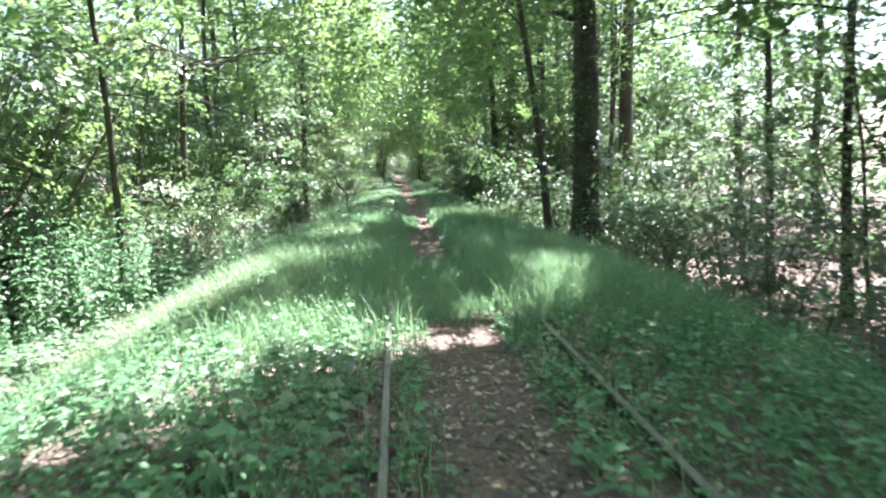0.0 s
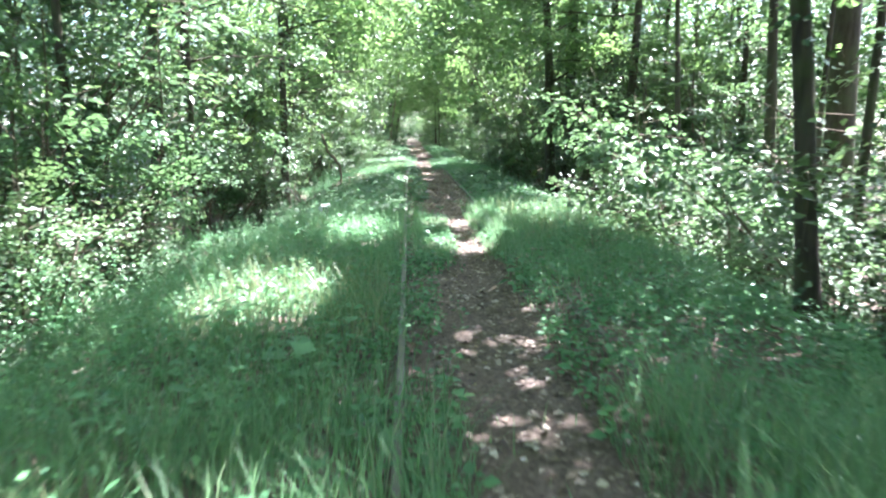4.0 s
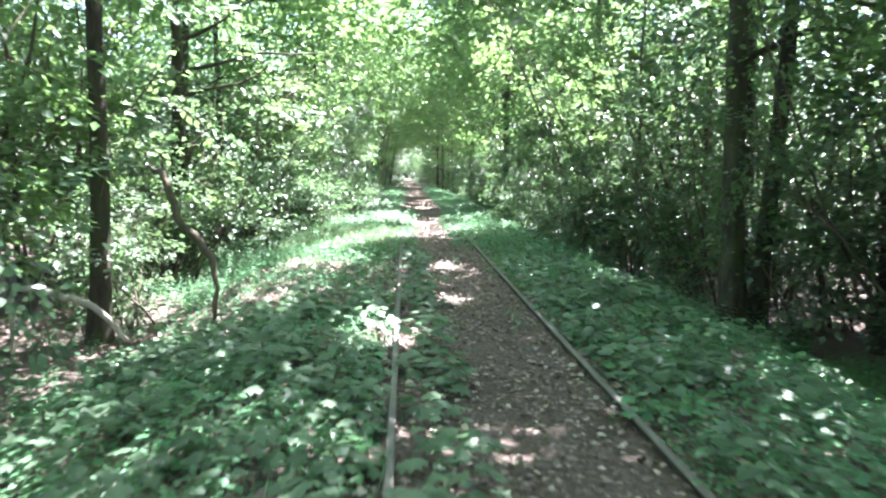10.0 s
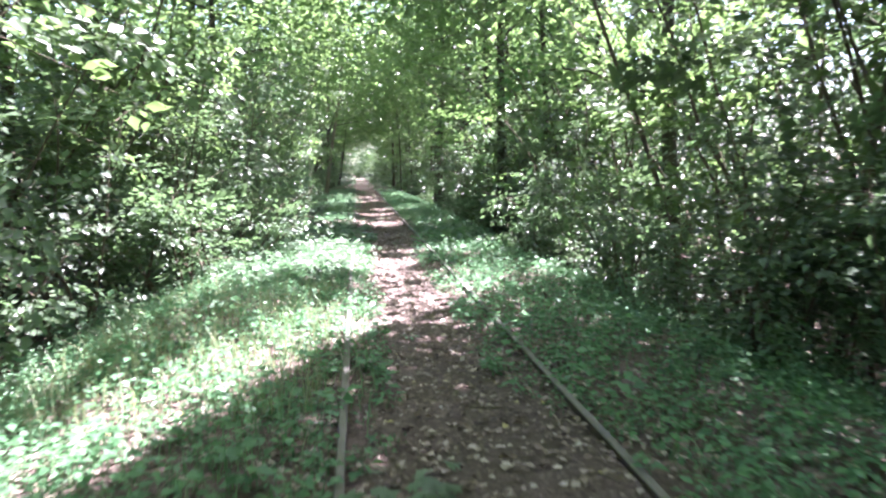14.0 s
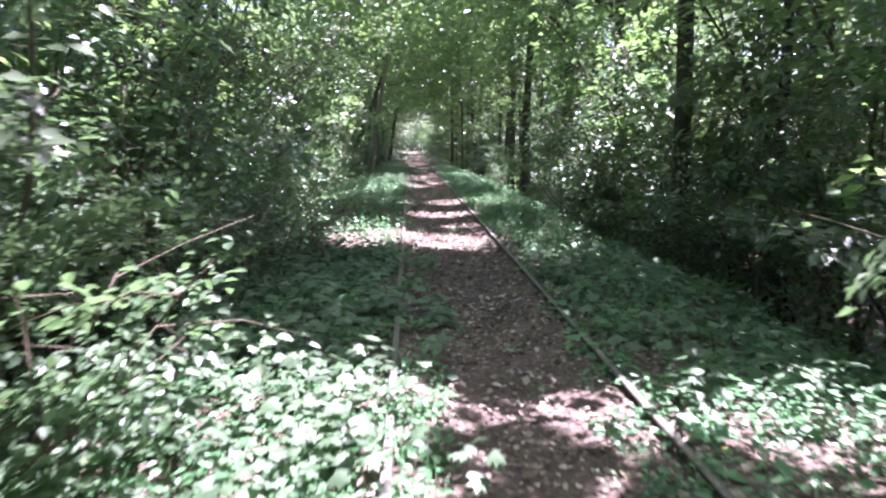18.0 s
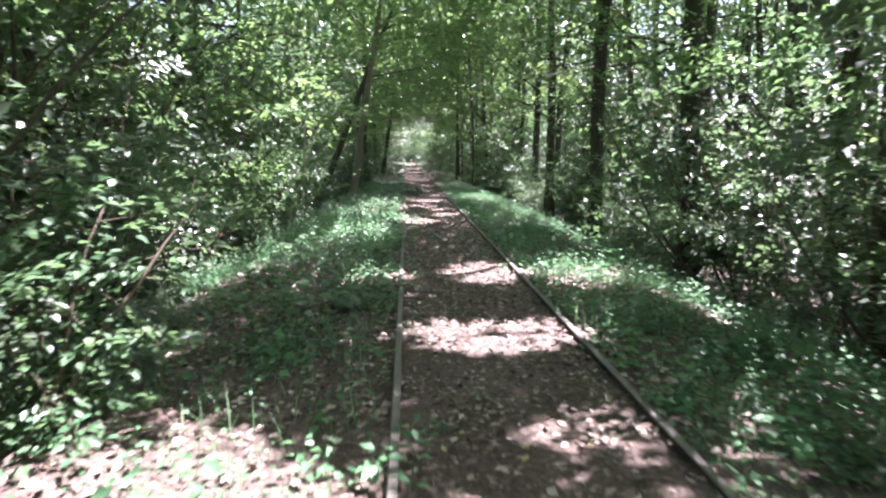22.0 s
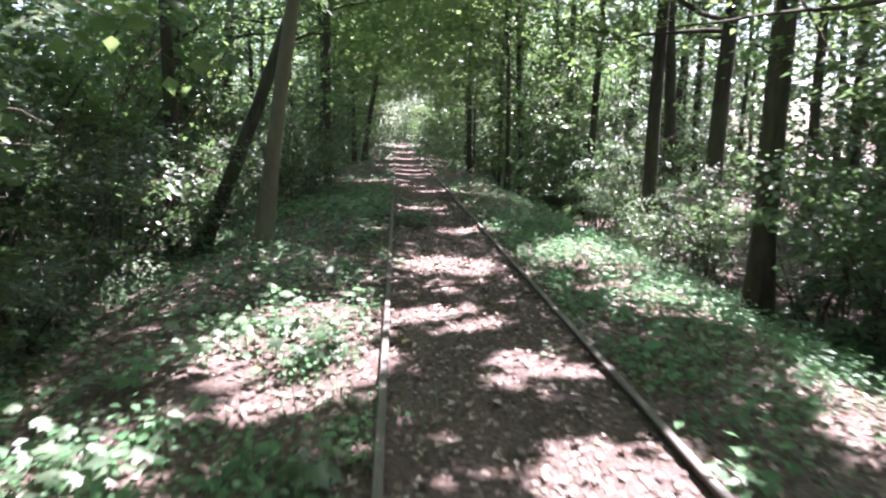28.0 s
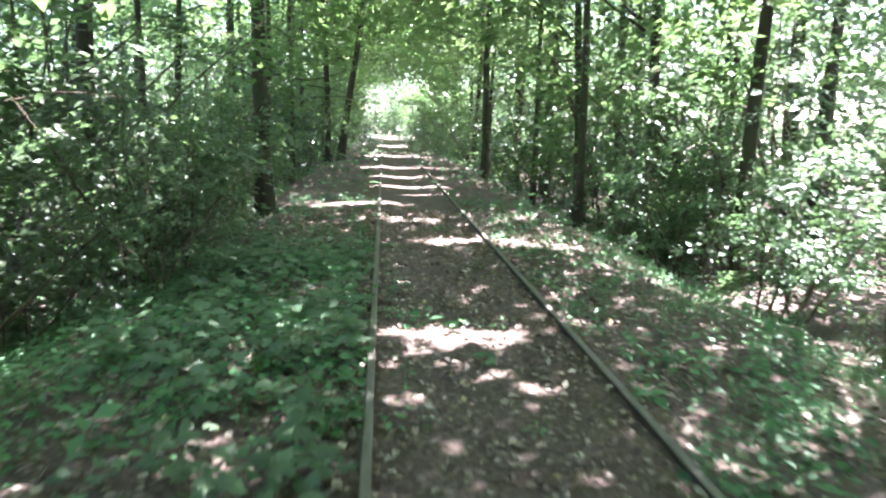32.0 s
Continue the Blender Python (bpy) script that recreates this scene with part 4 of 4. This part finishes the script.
def litter_crumbs():
    """Broken bits of leaf and husk between the larger fallen leaves."""
    g, x, y = scatter(110000, -2.6, 2.4, 0.5, 96, 59)
    keep = (g.uniform(0, 1, len(x)) < np.where(np.abs(x) < 0.95, 1.0, 0.45)) & ~(np.abs(np.abs(x) - 0.75) < 0.03)
    x, y = x[keep], y[keep]
    n = len(x)
    c = np.stack([x, y, land(x, y) + g.uniform(0.003, 0.014, n)], 1)
    r = g.uniform(0.01, 0.035, n)
    a = g.uniform(0, 6.28, n)
    v = np.stack([c + np.stack([np.cos(a + k) * r, np.sin(a + k) * r * 0.7, g.normal(0, 0.006, n)], 1) for k in (0, 2.0, 4.0)], 1).reshape(-1, 3)
    tagged(new("litter_crumbs", raw_mesh("litter_crumbs", v, np.arange(3 * n).reshape(-1, 3), DEAD)), "crumbled brown leaf bits on the trodden path", "leaf litter", kind="stuff")


def far_weeds():
    g, x, y = scatter(9000, -6, 6, 100, 190, 43)
    keep = g.uniform(0, 1, len(x)) < np.where(np.abs(x) < 0.9, 0.1, 0.6)
    x, y = x[keep], y[keep]
    n = len(x)
    c = np.stack([x, y, land(x, y) + g.uniform(0.02, 0.3, n)], 1)
    L = g.uniform(0.14, 0.26, n)
    tagged(new("weed_cover_far", raw_mesh("weed_cover_far", *leaf_arrays(c, g.normal(0, 1, (n, 3)) * np.array([1, 1, 0.3]), np.array([0, 0, 1.0]) + g.normal(0, 0.3, (n, 3)), L, L * 0.7), LEAF_WEED)),
           "green weeds along the far end of the track", "weeds", kind="stuff")


def grass(name, stretches, mat, label):
    pieces = []
    for count, x0, x1, y0, y1, tall, share in stretches:
        g, x, y = scatter(count, x0, x1, y0, y1, int(count + y0))
        on_path = (x > np.interp(y, [18, 19.5, 24, 25.5], [-0.38, -0.04, -0.04, -0.38])) & (x < 0.3)
        d = share * patchy(x, y, 1.1 + y0, 0.5) * np.where(on_path, np.where((y > 7.4) & (y < 12.2), 0.75, 0.02), 1.0) * np.where(np.abs(np.abs(x) - 0.75) < 0.04, 0.3, 1.0)
        keep = (g.uniform(0, 1, count) < d) & ~(by_stone(x, y) & (g.uniform(0, 1, count) < 0.85))
        x, y = x[keep], y[keep]
        n = len(x)
        h = tall * g.uniform(0.4, 1.3, n) * np.where((x > -0.5) & (x < 0.45), 0.45, 1.0)
        z = land(x, y) - 0.02
        a = g.uniform(0, 6.28, n)
        bend = g.uniform(0.2, 1.0, n) * h
        w = g.uniform(0.002, 0.005, n)
        o = np.stack([x, y, z], 1)
        side = np.stack([-np.sin(a), np.cos(a), np.zeros(n)], 1) * w[:, None]
        out = np.stack([np.cos(a), np.sin(a), np.zeros(n)], 1)
        up = np.array([0, 0, 1.0])
        mid = o + out * (bend * 0.3)[:, None] + up * (h * 0.6)[:, None]
        tip = o + out * bend[:, None] + up * h[:, None]
        v = np.stack([o - side, o + side, mid - side * 0.8, mid + side * 0.8, tip], 1).reshape(-1, 3)
        t = (np.arange(n)[:, None, None] * 5 + np.array([(0, 1, 3), (0, 3, 2), (2, 3, 4)])[None]).reshape(-1, 3)
        pieces.append((v, t))
    tagged(new(name, raw_mesh(name, *joined(pieces), mat)), label, "grass", kind="stuff")


def litter():
    g, x, y = scatter(125000, -3.6, 3.2, 0.5, 98, 47)
    on = np.where(np.abs(x) < 1.0, 1.0, 0.85) * np.interp(y, [0, 24, 28, 100], [0.5, 0.6, 1, 1])
    keep = (g.uniform(0, 1, len(x)) < on) & ~(np.abs(np.abs(x) - 0.75) < 0.03)
    x, y = x[keep], y[keep]
    n = len(x)
    c = np.stack([x, y, land(x, y) + g.uniform(0.004, 0.03, n)], 1)
    L = g.uniform(0.03, 0.085, n) * np.where(np.abs(x) < 0.7, 0.9, 1.15)
    tagged(new("leaf_litter", raw_mesh("leaf_litter", *leaf_arrays(c, g.normal(0, 1, (n, 3)) * np.array([1, 1, 0.25]), np.array([0, 0, 1.0]) + g.normal(0, 0.32, (n, 3)), L, L * g.uniform(0.5, 0.8, n)), DEAD)),
           "dry brown fallen leaves covering the path between the rails", "leaf litter", kind="stuff")


def twig_litter():
    g, x, y = scatter(420, -3.2, 3.0, 1, 98, 53)
    pieces = []
    for px, py in zip(x, y):
        a = g.uniform(0, 6.28)
        ln = g.uniform(0.12, 0.5)
        z = float(land(px, py)) + 0.02
        p = np.array([[px, py, z], [px + np.cos(a) * ln * 0.5, py + np.sin(a) * ln * 0.5, z + g.uniform(0, 0.03)], [px + np.cos(a + 0.2) * ln, py + np.sin(a + 0.2) * ln, z]])
        pieces.append(tube_arrays(p, [0.006, 0.005, 0.002], 4))
    tagged(new("twig_litter", raw_mesh("twig_litter", *joined(pieces), TWIG)), "thin dry twigs lying among the fallen leaves", "twigs", kind="stuff")


weeds()
far_weeds()
grass("grass", ((9000, -0.5, 0.45, 7.6, 12.8, 0.5, 1.2), (20000, 0.5, 3.4, 7.6, 14, 0.42, 1.0), (9000, -0.6, 0.8, 19.2, 24.5, 0.32, 1.2), (60000, -4.2, 3.4, 6.2, 14.5, 0.40, 1.0), (34000, -3.8, -0.7, 13.5, 27, 0.36, 0.6), (16000, 0.35, 3.4, 16.5, 26, 0.34, 0.6), (14000, -4.0, 3.6, -1, 7, 0.3, 0.5), (9000, -4, -0.8, 26, 36, 0.22, 0.3), (8000, 0.8, 3.6, 26, 50, 0.22, 0.3), (9000, -3.4, -0.5, 41, 51, 0.22, 0.5), (4500, -3.2, -0.9, 36, 41, 0.16, 0.7), (6000, 0.85, 2.6, 52, 68, 0.28, 0.45), (9000, 1.5, 3.8, 76, 95, 0.22, 0.6), (4000, -3, -0.85, 61, 72, 0.25, 0.35)), GRASS, "long fresh green grass on and beside the track")
# Pale-coloured blades laid over the sunlit patches to brighten them.
grass("pale_grass", ((3500, -3.6, -0.9, 41.2, 46.2, 0.3, 1.0), (12000, -5.0, -1.8, 7.5, 13.2, 0.34, 0.8), (3500, 0.9, 3.4, 20.5, 24.5, 0.4, 0.6), (2500, -2.6, -0.9, 15.5, 18.2, 0.4, 0.6)), SUNLIT_GRASS, "grass on the bank, coloured pale for the sun on it")
broad_weeds()
litter_crumbs()
litter()
twig_litter()


# ---- single things ----
def distance_stone():
    """A small whitewashed distance stone with black figures, tilted in the weeds."""
    x, y = -2.53, 26.5
    e = new("distance_stone")
    e.matrix_basis = pose(x, y, float(land(x, y)) - 0.05, -4, 6, 8) @ Matrix.Scale(1.22, 4)
    bm = bmesh.new()
    bmesh.ops.create_cube(bm, size=1.0)
    for v in bm.verts:
        top = v.co.z > 0
        v.co.x *= 0.22 if not top else 0.20
        v.co.y *= 0.14 if not top else 0.12
        v.co.z = 0.31 if top else -0.12
        if top and v.co.x < 0:
            v.co.z -= 0.05
    bmesh.ops.bevel(bm, geom=bm.edges[:] + bm.verts[:], offset=0.028, segments=3, affect="EDGES")
    bmesh.ops.subdivide_edges(bm, edges=bm.edges[:], cuts=1)
    g = np.random.RandomState(5)
    for v in bm.verts:
        v.co += Vector(g.normal(0, 0.0022, 3))
    body = part("stone_body", bm, STONE, e)
    for text, px, pz, size in (("11", 0.0, 0.165, 0.10), ("2", 0.015, 0.055, 0.09)):
        c = bpy.data.curves.new("figure", "FONT")
        c.body, c.size, c.align_x, c.extrude = text, size, "CENTER", 0.002
        ob = new("figure", c)
        me = bpy.data.meshes.new_from_object(ob)
        bpy.data.objects.remove(ob)
        me.materials.append(BLACK)
        f = part("figure", me, None, e, "black painted figure")
        f.matrix_basis = pose(px, -0.072, pz, 92, 0, 0)
    tagged(e, "whitewashed distance stone with black painted figures among weeds", "marker stone")


def log(path, radii, mat, label, name="fallen_branch"):
    p = np.array(path, float)
    q = np.array([p[int(i)] * (1 - (i % 1)) + p[min(int(i) + 1, len(p) - 1)] * (i % 1) for i in np.linspace(0, len(p) - 1, 4 * len(p))])
    q[1:-1] += np.random.RandomState(len(label)).normal(0, 0.012, (len(q) - 2, 3))
    r = np.interp(np.linspace(0, 1, len(q)), np.linspace(0, 1, len(radii)), radii)
    tagged(new(name, raw_mesh(name, *tube_arrays(q, r, 8), mat, True)), label, "branch")


distance_stone()


def herb_meshes(seed, stems, height, spread, size):
    """A stand of upright stalks with drooping toothless leaves in crossed pairs."""
    g = np.random.RandomState(seed)
    wood, cs, us, ls = [], [], [], []
    for i in range(stems):
        h = height * g.uniform(0.6, 1.1)
        p = branch(g, (g.normal(0, spread * 0.5), g.normal(0, spread * 0.5), -0.1), (g.normal(0, 0.16), g.normal(0, 0.16), 1), h, 5, 0.05)
        wood.append(tube_arrays(p[::2], np.linspace(0.006, 0.002, 6)[::2], 3))
        a0 = g.uniform(0, 6.28)
        for k in range(9):
            f = (0.2 + 0.8 * k / 8) * 4.99
            o = p[int(f)] + (p[int(f) + 1] - p[int(f)]) * (f - int(f))
            for w in (0, np.pi):
                a = a0 + k * 1.571 + w + g.normal(0, 0.25)
                cs.append(o)
                us.append((np.cos(a), np.sin(a), g.uniform(-0.6, 0.1)))
                ls.append(size * g.uniform(0.7, 1.2) * (1.15 - 0.09 * k))
    cs, us, ls = np.array(cs), np.array(us), np.array(ls)
    n = len(cs)
    return raw_mesh("stalk", *joined(wood), LEAF_WEED), raw_mesh("leaves", *leaf_arrays(cs, us, np.array([0, 0, 1.0]) + g.normal(0, 0.25, (n, 3)), ls, ls * g.uniform(0.45, 0.6, n), True), LEAF_WEED)


HERBS = [herb_meshes(301, 34, 1.25, 0.75, 0.12), herb_meshes(302, 30, 0.95, 0.7, 0.11), herb_meshes(303, 26, 0.7, 0.6, 0.10)]


def herb(k, x, y, s):
    e = new("nettle_clump")
    part("stalk", HERBS[k][0], None, e)["kind"] = "stuff"
    part("leaves", HERBS[k][1], None, e)["kind"] = "stuff"
    g = np.random.RandomState(int(abs(x * 97) + y * 31))
    e.matrix_basis = Matrix.LocRotScale((x, y, float(land(x, y))), Euler((0, 0, g.uniform(0, 6.28))), (s, s, s * g.uniform(0.85, 1.1)))
    tagged(e, ("tall", "knee-high", "low")[k] + " bushy green nettle clump on the bank", "nettles", "nettles along the banks")


for x, y, s in ((-5.4, 12.0, 1.35), (-4.9, 13.3, 1.5), (-5.7, 13.9, 1.8), (-4.6, 14.5, 1.5), (-6.3, 12.8, 1.7), (-6.7, 14.4, 1.9), (-5.3, 15.2, 1.6), (-7.2, 13.2, 1.8), (-7.8, 12.2, 1.7), (-7.0, 11.5, 1.5), (-8.2, 13.9, 1.9), (-4.9, 17.3, 0.9), (-4.9, 19.4, 0.9)):
    herb(0, x, y, s)
g = np.random.RandomState(77)
for y in np.arange(11.0, 46, 1.35):
    x = float(edge_left(y)) + g.uniform(0.1, 0.7)
    if y < 33.5 or y > 37:
        herb(1 + int(g.randint(2)), x, y + g.uniform(-0.4, 0.4), g.uniform(0.75, 1.05))
    herb(1 + int(g.randint(2)), float(edge_right(y)) - g.uniform(0.0, 0.5), y + g.uniform(-0.4, 0.4), g.uniform(0.65, 0.95))
for x, y, s in ((-1.5, 70.4, 0.9), (-2.1, 71.3, 1.0), (-1.3, 72.0, 0.8), (-2.5, 70.2, 0.9), (-1.8, 72.9, 1.0), (-2.4, 72.4, 1.0), (-1.2, 71.0, 0.7), (1.9, 72.6, 0.7), (1.7, 60.8, 0.8), (1.9, 62.4, 0.8), (1.5, 63.6, 0.7), (-1.7, 63.2, 0.7)):
    herb(2, x, y, s)
for y in np.arange(46.5, 100, 2.1):
    for side, edge in ((-1, edge_left), (1, edge_right)):
        if g.uniform() < 0.6:
            herb(2, float(edge(y)) + side * g.uniform(-0.1, 0.6), y + g.uniform(-0.6, 0.6), g.uniform(0.6, 0.95))
log([(-5.95, 36.4, -1.1), (-5.85, 36.25, -0.1), (-5.3, 36.4, -0.22), (-4.85, 36.5, -0.42), (-4.5, 36.6, -0.9)], [0.02, 0.045, 0.05, 0.045, 0.035], PALE_WOOD, "bleached fallen log in the undergrowth below the bank")
log([(-3.75, 35.4, 1.5), (-3.5, 35.2, 1.42), (-3.42, 35.2, 1.15), (-3.36, 35.2, 0.9), (-3.14, 35.2, 0.66), (-2.97, 35.2, 0.42), (-2.93, 35.2, 0.1), (-2.95, 35.2, -0.55)], [0.02, 0.045, 0.05, 0.05, 0.05, 0.045, 0.03, 0.025], TWIG, "bent dark dead branch leaning out of the bank")
log([(3.0, 25.4, -0.6), (2.95, 25.4, 0.1), (2.8, 25.3, 0.32), (2.55, 25.3, 0.38)], [0.02, 0.018, 0.015, 0.006], PALE_WOOD, "pale bent dry stem sticking out of the weeds")


def dock(x, y, seed):
    """A withered reddish dock plant: upright stalks crowded with dry seed leaves."""
    g = np.random.RandomState(seed)
    e = new("withered_dock")
    e.location = (x, y, float(land(x, y)))
    wood, cs = [], []
    for i in range(7):
        p = branch(g, (g.normal(0, 0.06), g.normal(0, 0.06), -0.05), (g.normal(0, 0.2), g.normal(0, 0.2), 1), g.uniform(0.9, 1.5), 6, 0.06)
        wood.append(tube_arrays(p, np.linspace(0.009, 0.003, 7), 5))
        k = g.uniform(1.5, 6, 110)
        j = np.minimum(k.astype(int), 5)
        cs.append(p[j] + (p[j + 1] - p[j]) * (k - j)[:, None] + g.normal(0, 0.035, (110, 3)))
    c = np.concatenate(cs)
    n = len(c)
    part("stalk", raw_mesh("stalk", *joined(wood), TWIG, True), None, e)
    part("seed_head", raw_mesh("seed_head", *leaf_arrays(c, g.normal(0, 1, (n, 3)), g.normal(0, 1, (n, 3)), np.full(n, 0.05), np.full(n, 0.035)), RUSSET), None, e, "rust-brown dry seed heads")["kind"] = "stuff"
    tagged(e, "withered rust-brown dock plant on the bank", "plant")


dock(-4.85, 15.6, 61)
dock(-4.7, 15.8, 62)


def shed():
    """A small pale boarded shed half hidden behind the trees."""
    e = new("shed")
    e.matrix_basis = pose(-13.4, 42.5, float(land(-13.4, 42.5)), 0, 0, -18)

    def box(name, x, y, z, sx, sy, sz, mat, parent, label=""):
        bm = bmesh.new()
        bmesh.ops.create_cube(bm, size=1.0, matrix=Matrix.Translation((x, y, z)) @ Matrix.Diagonal((sx, sy, sz, 1)))
        bmesh.ops.bevel(bm, geom=bm.edges[:], offset=0.01, segments=1, affect="EDGES")
        return part(name, bm, mat, parent, label)

    box("wall", 0, 0, 1.1, 3.6, 2.6, 2.2, WALL, e)
    for i in range(13):
        box("board", -1.65 + i * 0.275, -1.312, 1.1, 0.26, 0.024, 2.16, WALL, e)
    box("door", -0.9, -1.335, 0.98, 0.85, 0.03, 1.9, BOARD, e, "grey-blue boarded door")
    w = box("window", 0.75, -1.335, 1.3, 1.0, 0.03, 0.8, PALE, e, "white-framed window")
    box("pane", 0.51, -1.352, 1.3, 0.4, 0.012, 0.66, PANE, w)
    box("pane", 0.99, -1.352, 1.3, 0.4, 0.012, 0.66, PANE, w)
    bm = bmesh.new()
    v = [bm.verts.new(p) for p in ((-2.0, -1.6, 2.18), (2.0, -1.6, 2.18), (2.0, 0, 2.85), (-2.0, 0, 2.85), (2.0, 1.6, 2.18), (-2.0, 1.6, 2.18))]
    for q in ((0, 1, 2, 3), (3, 2, 4, 5), (0, 3, 5), (1, 4, 2), (0, 5, 4, 1)):
        bm.faces.new([v[k] for k in q])
    bmesh.ops.recalc_face_normals(bm, faces=bm.faces)
    part("roof", bm, ROOF, e, "dull violet-grey felt roof")
    tagged(e, "small pale grey-blue shed glimpsed behind the trees", "shed")


WALL = plain("pale_blue_paint", (0.50, 0.56, 0.60), 0.7, 8, 0.15)
BOARD = plain("weathered_blue_board", (0.25, 0.31, 0.36), 0.7, 9, 0.25)
PALE = plain("white_paint", (0.75, 0.76, 0.76), 0.6, 10, 0.1)
ROOF = plain("roofing_felt", (0.16, 0.145, 0.19), 0.85, 14, 0.25)
PANE = nodes_of("dark_glass", 0.08, 0.5)[0]
PANE.node_tree.nodes["Principled BSDF"].inputs["Base Color"].default_value = (0.05, 0.07, 0.09, 1)
shed()


def sapling(x, y, h, seed):
    """A thin pale young tree with a few short branches."""
    g = np.random.RandomState(seed)
    e = new("sapling")
    e.location = (x, y, float(land(x, y)))
    p = branch(g, (0, 0, -0.1), (0.06, 0, 1), h, 9, 0.05)
    q = branch(g, p[3], (0.35, -0.1, 1), h * 0.5, 5, 0.06)
    part("trunk", raw_mesh("trunk", *joined([tube_arrays(p, np.linspace(0.035, 0.008, 10), 7), tube_arrays(q, np.linspace(0.02, 0.006, 6), 6)]), PALE_WOOD, True), None, e, "pale smooth young bark")
    n = 420
    k = g.uniform(3, 9, n)
    j = np.minimum(k.astype(int), 8)
    c = p[j] + (p[j + 1] - p[j]) * (k - j)[:, None] + g.normal(0, 0.35, (n, 3)) * np.array([1, 1, 0.5])
    L = g.uniform(0.08, 0.14, n)
    part("crown", raw_mesh("crown", *leaf_arrays(c, g.normal(0, 1, (n, 3)) * np.array([1, 1, 0.4]), np.array([0, 0, 1.0]) + g.normal(0, 0.35, (n, 3)), L, L * 0.65), LEAF), None, e)
    tagged(e, "thin pale-barked sapling at the edge of the track", "sapling")


sapling(-3.15, 74.8, 4.2, 71)
sapling(-3.6, 75.6, 3.6, 72)


def hogweed(x, y, h):
    """A tall stalk with one flat white flower head."""
    g = np.random.RandomState(81)
    e = new("hogweed")
    e.location = (x, y, float(land(x, y)))
    p = branch(g, (0, 0, -0.05), (0.02, 0, 1), h, 6, 0.03)
    part("stalk", raw_mesh("stalk", *tube_arrays(p, np.linspace(0.014, 0.007, 7), 7), LEAF_WEED, True), None, e)
    rays, n = [], 150
    for a in np.linspace(0, 6.28, 14, endpoint=False):
        rays.append(tube_arrays(np.array([p[-1], p[-1] + np.array([np.cos(a) * 0.08, np.sin(a) * 0.08, 0.06])]), [0.003, 0.002], 3))
    part("flower_ray", raw_mesh("flower_ray", *joined(rays), LEAF_WEED), None, e)
    a, r = g.uniform(0, 6.28, n), np.sqrt(g.uniform(0, 1, n)) * 0.10
    c = p[-1] + np.stack([np.cos(a) * r, np.sin(a) * r, 0.075 - r * r * 2], 1)
    part("flower_head", raw_mesh("flower_head", *leaf_arrays(c, g.normal(0, 1, (n, 3)) * np.array([1, 1, 0.2]), np.array([0, 0, 1.0]) + g.normal(0, 0.2, (n, 3)), np.full(n, 0.03), np.full(n, 0.025)), PETAL), None, e, "flat white flower head")["kind"] = "stuff"
    tagged(e, "tall hogweed stalk with a white flower head", "plant")


PETAL = leaf_material("white_petal", [(0, (0.6, 0.6, 0.55)), (1, (0.8, 0.8, 0.76))], (0.7, 0.7, 0.6), 0.3, 0.6, 0.2)
hogweed(-6.3, 37.7, 2.4)


def fern(x, y, size, seed):
    """A fern: a ring of arching fronds, each with its own leaflets."""
    g = np.random.RandomState(seed)
    e = new("fern")
    e.location = (x, y, float(land(x, y)))
    for k in range(9):
        a = k * 0.7 + g.uniform(-0.2, 0.2)
        t = np.linspace(0, 1, 15)
        ln = size * g.uniform(0.8, 1.1)
        out = np.array([np.cos(a), np.sin(a), 0])
        p = out * (t * ln * 0.75)[:, None] + np.array([0, 0, 1.0]) * (ln * (0.85 * t - 0.55 * t * t))[:, None]
        side = np.array([-np.sin(a), np.cos(a), 0])
        w = ln * 0.24 * np.sin(np.pi * np.clip(t * 0.9 + 0.1, 0, 1)) + 0.01
        pieces = [tube_arrays(p, np.linspace(0.004, 0.001, 15), 3)]
        for sgn in (-1, 1):
            n = len(p) - 1
            pieces.append(leaf_arrays(p[1:], np.tile(side * sgn, (n, 1)) + out * 0.35 + np.array([0, 0, -0.15]), np.tile(np.array([0, 0, 1.0]), (n, 1)) + g.normal(0, 0.12, (n, 3)), w[1:], np.full(n, ln * 0.055)))
        part("frond", raw_mesh("frond", *joined(pieces), LEAF_WEED), None, e)
    tagged(e, "green fern with arching fronds on the bank", "fern", "ferns on the bank")


for k, (x, y, s) in enumerate(((2.2, 54.3, 0.6), (2.6, 54.0, 0.55), (2.9, 55.2, 0.5), (-3.2, 25.6, 0.6), (-3.6, 30.4, 0.6), (-3.9, 29.6, 0.5), (-3.3, 27.4, 0.5), (2.7, 81.5, 0.45))):
    fern(x, y, s, 300 + k)
